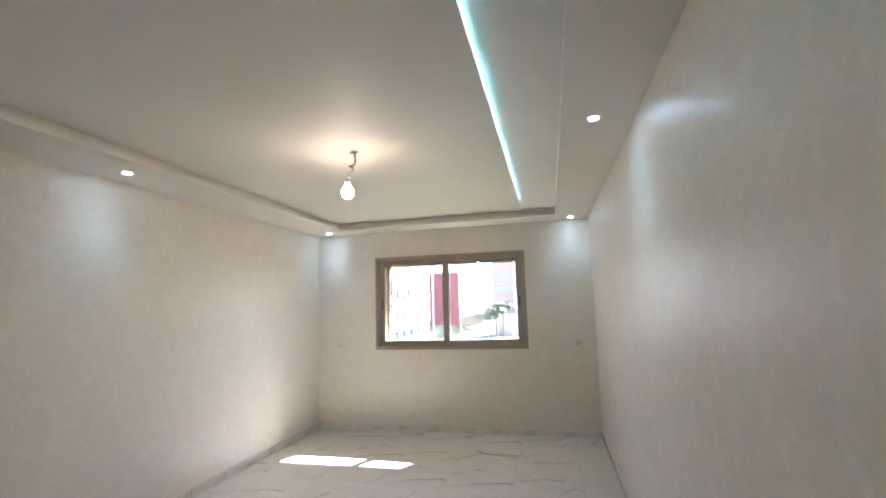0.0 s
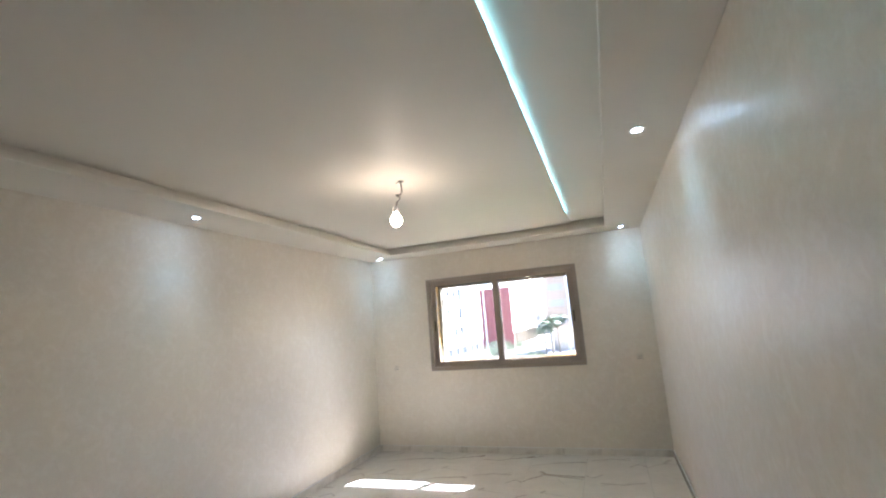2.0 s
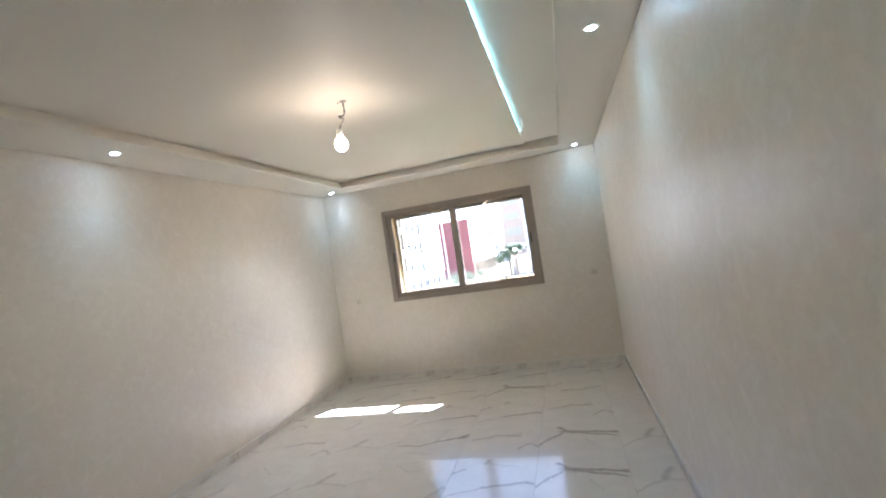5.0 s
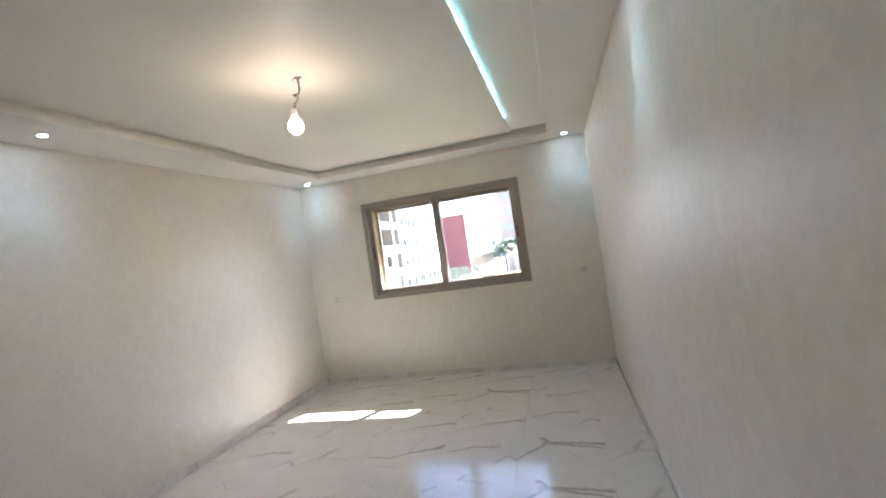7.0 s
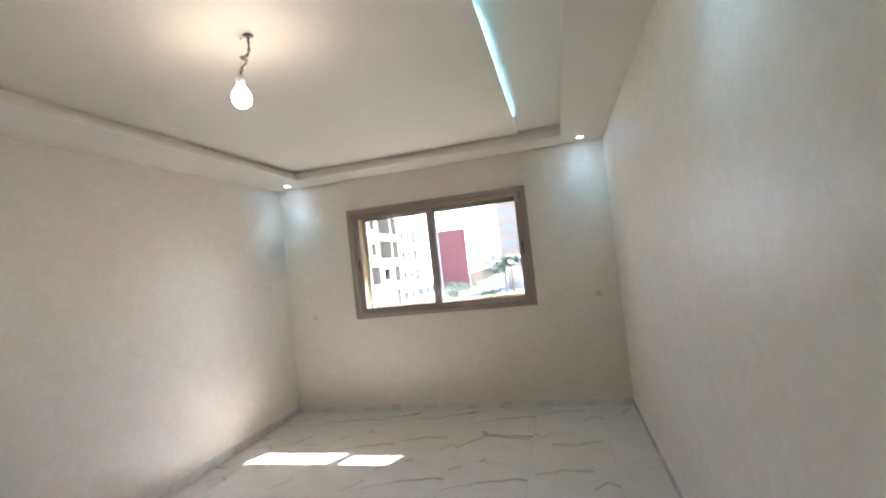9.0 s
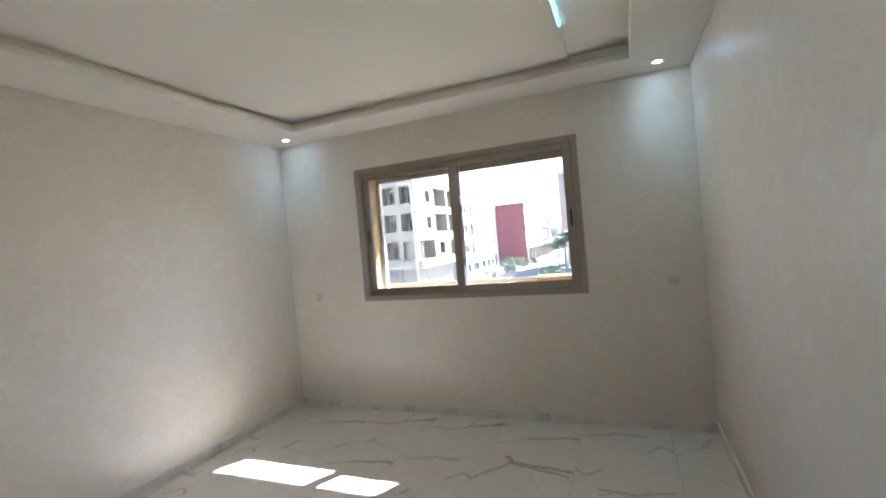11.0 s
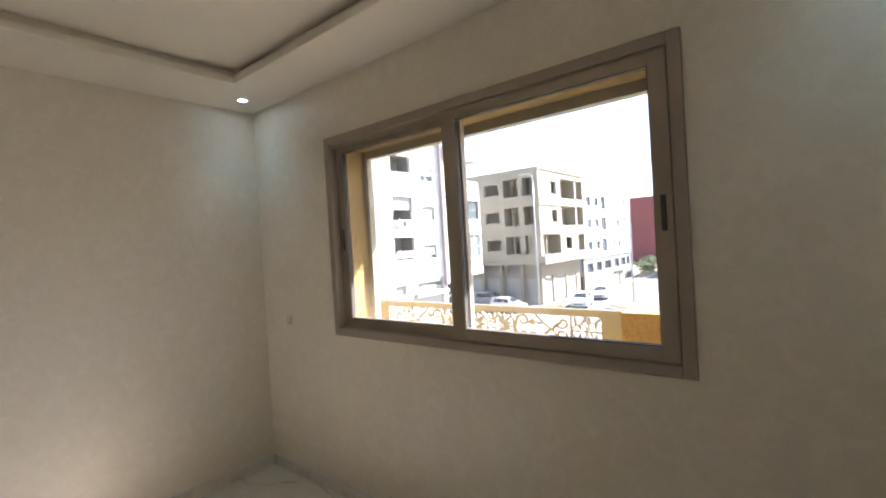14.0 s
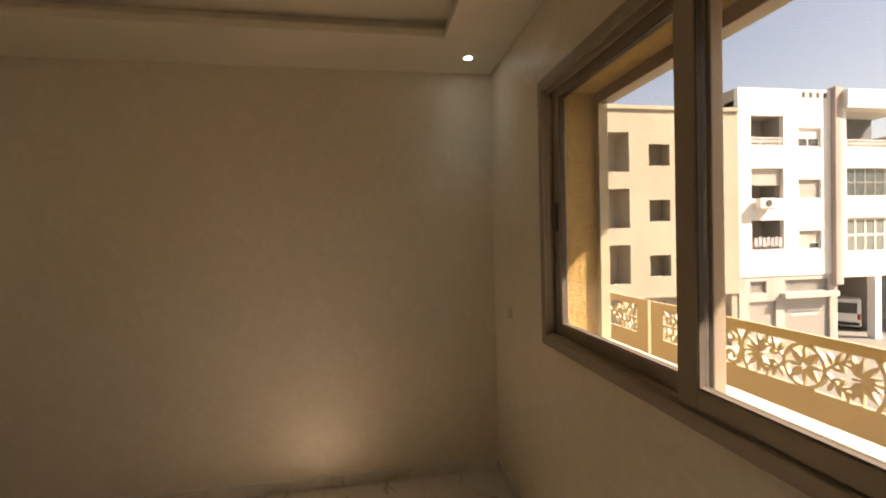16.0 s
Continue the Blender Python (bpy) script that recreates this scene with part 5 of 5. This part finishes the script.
def van(x, y, turn):
    ob = thing("van", (x, y, STREET + 0.016), "white van parked under the white building", "van", "", "", turn)
    L, W, H = 4.6, 1.8, 2.1
    bm = bmesh.new()
    soft_box(bm, -L / 2, L / 2 - 0.9, -W / 2, W / 2, 0.3, H, 0.12, 3)
    part("body", bm, M_CAR, ob)
    bm = bmesh.new()
    prism(bm, [(L / 2 - 1.0, 0.3), (L / 2, 0.3), (L / 2, 0.95), (L / 2 - 0.25, 1.1), (L / 2 - 0.85, H - 0.06), (L / 2 - 1.0, H - 0.06)], -W / 2 + 0.03, W / 2 - 0.03, keep)
    part("nose", bm, M_CAR, ob)
    bm = bmesh.new()
    soft_box(bm, -L / 2 - 0.012, -L / 2 + 0.01, -W / 2 + 0.2, W / 2 - 0.2, 1.15, 1.85, 0.01, 1)
    part("rear_window", bm, M_PANE, ob)
    for s in (-1, 1):
        bm = bmesh.new()
        soft_box(bm, -L / 2 + 0.6, L / 2 - 1.1, min(s * (W / 2 - 0.01), s * (W / 2 + 0.008)), max(s * (W / 2 - 0.01), s * (W / 2 + 0.008)), 1.2, 1.8, 0.003, 1)
        part("side_window", bm, M_PANE, ob)
        bm = bmesh.new()
        soft_box(bm, -L / 2 - 0.02, -L / 2 + 0.05, min(s * 0.7, s * 0.86), max(s * 0.7, s * 0.86), 0.75, 1.15, 0.01, 1)
        part("tail_light", bm, M_TAIL, ob)
        for u in (-L * 0.3, L * 0.32):
            bm = bmesh.new()
            lathe(bm, [(0.20, -0.1), (0.32, -0.1), (0.33, 0.0), (0.32, 0.1), (0.20, 0.1)], 20, lambda p, u=u, s=s: (u + p[0], s * (W / 2 - 0.1) + p[2], 0.33 + p[1]))
            part("wheel", bm, M_TYRE, ob)
    bm = bmesh.new()
    soft_box(bm, -L / 2 - 0.05, -L / 2 + 0.04, -0.8, 0.8, 0.38, 0.58, 0.02, 1)
    part("bumper", bm, M_TYRE, ob)


van(-26.2, 37.3, 133)


# ---- plants ----
def palm(x, y, height, spread, fronds, seed, label, fan=False):
    r = random.Random(seed)
    ob = thing("palm_tree", (x, y, STREET), label, "palm tree", "palms")
    bm = bmesh.new()
    pts = [(0.06 * height * math.sin(0.8 * k / 8) * 0.3, 0, height * k / 8) for k in range(9)]
    tube(bm, pts, [(0.026 if fan else 0.05 + 0.012 * height) * (1.15 - 0.35 * k / 8) * (1 + 0.12 * (k % 2)) for k in range(9)], 10)
    part("trunk", bm, M_TRUNK, ob, "", True)
    top = Vector(pts[-1])
    if fan:
        # fan leaves: a stalk that ends in a spread of narrow blades
        for k in range(fronds):
            a, up = 2.4 * k + r.uniform(-0.3, 0.3), radians(r.uniform(8, 85))
            d = Vector((math.cos(a) * math.cos(up), math.sin(a) * math.cos(up), math.sin(up)))
            hub = top + d * spread * r.uniform(0.38, 0.55)
            bm = bmesh.new()
            tube(bm, [top - Vector((0, 0, 0.05)), hub], [0.012, 0.008], 5)
            across = d.cross(Vector((0.2, 0.1, 1))).normalized()
            for i in range(13):
                b = radians(-78 + 13 * i)
                e = (d * math.cos(b) + across * math.sin(b) + Vector((0, 0, r.uniform(-0.12, 0.08)))).normalized()
                n = e.cross(d.cross(across)).normalized() * 0.028 * spread
                ln = spread * r.uniform(0.45, 0.6) * (0.7 + 0.3 * math.cos(b))
                bm.faces.new([bm.verts.new(q) for q in (hub, hub + e * ln * 0.4 + n, hub + e * ln, hub + e * ln * 0.4 - n)])
            part("fan_leaf", bm, M_LEAF, ob)
        return
    for k in range(fronds):
        a, lift = 2 * math.pi * k / fronds + r.uniform(-0.25, 0.25), r.uniform(0.1, 1.1) + (0.75 if spread < 1 else 0)
        length = spread * r.uniform(0.8, 1.1)
        spine = []
        for i in range(9):
            s = i / 8
            out = length * s * (1 - 0.15 * s)
            spine.append(top + Vector((out * math.cos(a), out * math.sin(a), length * (lift * s - (0.55 + 0.5 * lift) * s * s))))
        bm = bmesh.new()
        tube(bm, spine, [0.018 * (1.1 - i / 8) + 0.004 for i in range(9)], 5)
        side = Vector((-math.sin(a), math.cos(a), 0))
        for i in range(1, 33):
            s = i / 33
            p = spine[min(int(s * 8), 7)].lerp(spine[min(int(s * 8) + 1, 8)], s * 8 - int(s * 8))
            d = (spine[min(int(s * 8) + 1, 8)] - spine[min(int(s * 8), 7)]).normalized()
            for sg in (-1, 1):
                ln = 0.34 * spread * math.sin(math.pi * (0.12 + 0.86 * s)) * r.uniform(0.8, 1.1)
                tip = p + (side * sg * 0.85 + d * 0.55 + Vector((0, 0, r.uniform(-0.35, 0.05)))) * ln
                w = d * 0.035 * spread * 0.5
                bm.faces.new([bm.verts.new(q) for q in (p - w, p + w, tip)])
        part("frond", bm, M_LEAF, ob)


palm(-5.5, 19.6, 3.62, 0.50, 16, 3, "young fan palm growing before the house", True)
palm(-8.3, 70, 5.3, 2.3, 20, 5, "tall palm beside the far apartment block")
palm(-7.4, 72, 6.2, 2.2, 18, 6, "tall palm beside the far apartment block")
palm(-9.1, 69, 4.7, 2.0, 18, 7, "palm beside the far apartment block")
palm(-8.6, 73.5, 5.6, 2.1, 18, 9, "tall palm beside the far apartment block")
palm(-18.4, 63.0, 1.6, 1.2, 12, 8, "low palm on the pavement by the white building")

stem = thing("bare_stem", (-5.62, 19.56, STREET), "leaning bare brown stem beside the young palm", "stem")
bm = bmesh.new()
tube(bm, [(0, 0, 0), (-0.05, -0.01, 1.6), (-0.14, -0.03, 2.9), (-0.30, -0.09, 3.52), (-0.52, -0.16, 3.92)], [0.035, 0.03, 0.028, 0.04, 0.02], 8)
part("stalk", bm, M_TRUNK, stem, "", True)
bm = bmesh.new()
for k in range(3):
    prism(bm, [(-0.30 - 0.05 * k, 3.5 + 0.09 * k), (-0.24 - 0.05 * k, 3.66 + 0.09 * k), (-0.22 - 0.05 * k, 3.55 + 0.09 * k)], -0.10, -0.085, lambda p: (p[0], p[1], p[2]))
part("leaf_stub", bm, M_TRUNK, stem, "dry broken leaf stubs")


def shrub(x, y, w, hgt, seed, label, n=420):
    r = random.Random(seed)
    ob = thing("shrub", (x, y, STREET), label, "shrub", "shrubs along the street")
    bm = bmesh.new()
    for k in range(7):
        a = r.uniform(0, 6.28)
        tube(bm, [(0, 0, 0), (0.15 * w * math.cos(a), 0.15 * w * math.sin(a), hgt * 0.35), (0.36 * w * math.cos(a), 0.36 * w * math.sin(a), hgt * r.uniform(0.6, 0.9))], [0.05, 0.035, 0.012], 6)
    part("branches", bm, M_TRUNK, ob)
    lobes = [(r.uniform(-0.34, 0.34) * w, r.uniform(-0.34, 0.34) * w, r.uniform(0.35, 0.8) * hgt, r.uniform(0.14, 0.3) * w) for k in range(9)]
    bm = bmesh.new()
    for k in range(n):
        lx, ly, lz, lr = r.choice(lobes)
        d = Vector((r.gauss(0, 1), r.gauss(0, 1), r.gauss(0, 0.8))).normalized() * lr * r.uniform(0.5, 1.1)
        p = Vector((lx, ly, max(lz, 0.1))) + d
        p.z = max(p.z, 0.04)
        s = r.uniform(0.07, 0.16) * (0.6 + 0.25 * w)
        e1 = Vector((r.gauss(0, 1), r.gauss(0, 1), r.gauss(0, 1))).normalized()
        e2 = e1.orthogonal().normalized()
        bm.faces.new([bm.verts.new(q) for q in (p - e1 * s, p + e2 * s * 0.45, p + e1 * s, p - e2 * s * 0.45)])
    part("crown", bm, M_LEAF2, ob, "uneven green leaves")


for i, (x, y, w, hgt) in enumerate([(-9.3, 62, 3.2, 2.4), (-10.6, 66, 2.4, 2.0), (-8.0, 58, 2.6, 2.1), (-18.6, 78, 3.0, 1.6), (-20.6, 84, 3.4, 1.9),
                                    (-18.9, 90, 3.2, 1.7), (-21.4, 96, 3.6, 2.0), (-24.6, 101, 3.4, 1.8), (-18.2, 100, 2.8, 1.4), (-6.9, 38, 1.6, 1.3)]):
    shrub(x, y, w, hgt, 20 + i, "loose green shrub beside the street")


# ---- floor tiles and skirting ----
TILE, GAP = 0.605, 0.0010
floor = thing("floor", (0, 0, 0), "polished white marble-look tile floor with grey-brown veins", "floor", kind="structure")
part("screed", boxes((XL, XR, YF, YB, -0.05, -0.0105)), M_GROUT, floor)
rnd = random.Random(11)
FIXED = {(1, 0): 0, (1, 1): 0, (2, 3): 0, (3, 4): 1, (4, 4): 1, (1, 4): 2, (2, 2): 3, (3, 3): 2, (1, 2): 2, (2, 4): 3, (4, 3): 3, (2, 1): 2, (3, 1): 1, (4, 1): 4, (5, 1): 2, (3, 0): 5, (4, 0): 4, (5, 0): 5, (5, 3): 4, (4, 2): 5, (5, 4): 3, (2, 0): 3, (3, 2): 3}
tile_meshes = {}
for i in range(0, 7):
    for j in range(-8, 6):
        x1, y0 = 0.875 - TILE * i, 2.94 + TILE * j
        cx, cy = x1 - TILE / 2, y0 + TILE / 2
        a0, a1 = max(cx - TILE / 2 + GAP / 2, XL + 0.001) - cx, min(cx + TILE / 2 - GAP / 2, XR - 0.001) - cx
        b0, b1 = max(cy - TILE / 2 + GAP / 2, YF + 0.001) - cy, min(cy + TILE / 2 - GAP / 2, YB - 0.001) - cy
        if a1 - a0 < 0.01 or b1 - b0 < 0.01:
            continue
        kind = FIXED.get((i, j), rnd.choice((2, 4, 3, 5, 4, 5)))
        key = (kind, round(a0, 4), round(a1, 4), round(b0, 4), round(b1, 4))
        if key not in tile_meshes:
            bm = bmesh.new()
            box(bm, a0, a1, b0, b1, -0.010, 0.0)
            bmesh.ops.bevel(bm, geom=[e for e in bm.edges if all(v.co.z > -0.001 for v in e.verts)], offset=0.0008, segments=1, affect="EDGES")
            tile_meshes[key] = mesh_of("tile", bm, M_TILES[kind])
        ob = new("tile", tile_meshes[key])
        ob.parent = floor
        ob.location = (cx, cy, 0)
        whole = a1 - a0 > TILE - 0.01 and b1 - b0 > TILE - 0.01
        if whole and (i, j) not in FIXED and rnd.random() < 0.5:
            ob.rotation_euler = (0, 0, math.pi)

skirt = thing("baseboard", (0, 0, 0), "low marble-look tile skirting along the walls", "baseboard", kind="structure")
piece_meshes = {}


def plinth(length, kind):
    key = (round(length, 3), kind)
    if key not in piece_meshes:
        bm = bmesh.new()
        box(bm, -length / 2, length / 2, -0.036, 0.036, 0, 0.010)
        bmesh.ops.bevel(bm, geom=[e for e in bm.edges if all(v.co.y > 0.03 and v.co.z > 0.005 for v in e.verts)], offset=0.003, segments=2, affect="EDGES")
        piece_meshes[key] = mesh_of("skirting_tile", bm, M_PLINTH[kind])
    return piece_meshes[key]


def run_of(start, end, fixed, turn, n_kind=0):
    """Skirting pieces along a wall from start to end (x for the north wall, y for the side walls)."""
    pos, k = start, n_kind
    while pos < end - 0.02:
        L = min(0.605, end - pos)
        ob = new("skirting_tile", plinth(L - 0.0016, k % 2))
        ob.parent = skirt
        c = pos + L / 2
        ob.matrix_basis = pose(c, fixed, 0.037, 90, 0, 0) if turn == 0 else pose(fixed, c, 0.037, 90, 0, turn)
        pos, k = pos + L, k + 1


run_of(XL + 0.011, XR - 0.011, YB, 0)
run_of(YF, YB, XL, 90)
run_of(YF, YB, XR, -90, 1)


# a thin line of white filler along the top of the skirting
for nm, b in (("north", (XL + 0.004, XR - 0.004, YB - 0.008, YB + 0.001, 0.0735, 0.0785)), ("west", (XL - 0.001, XL + 0.008, YF, YB - 0.009, 0.0735, 0.0785)),
              ("east", (XR - 0.008, XR + 0.001, YF, YB - 0.009, 0.0735, 0.0785))):
    part("filler_line", boxes(b), M_RING, skirt, "white filler line")
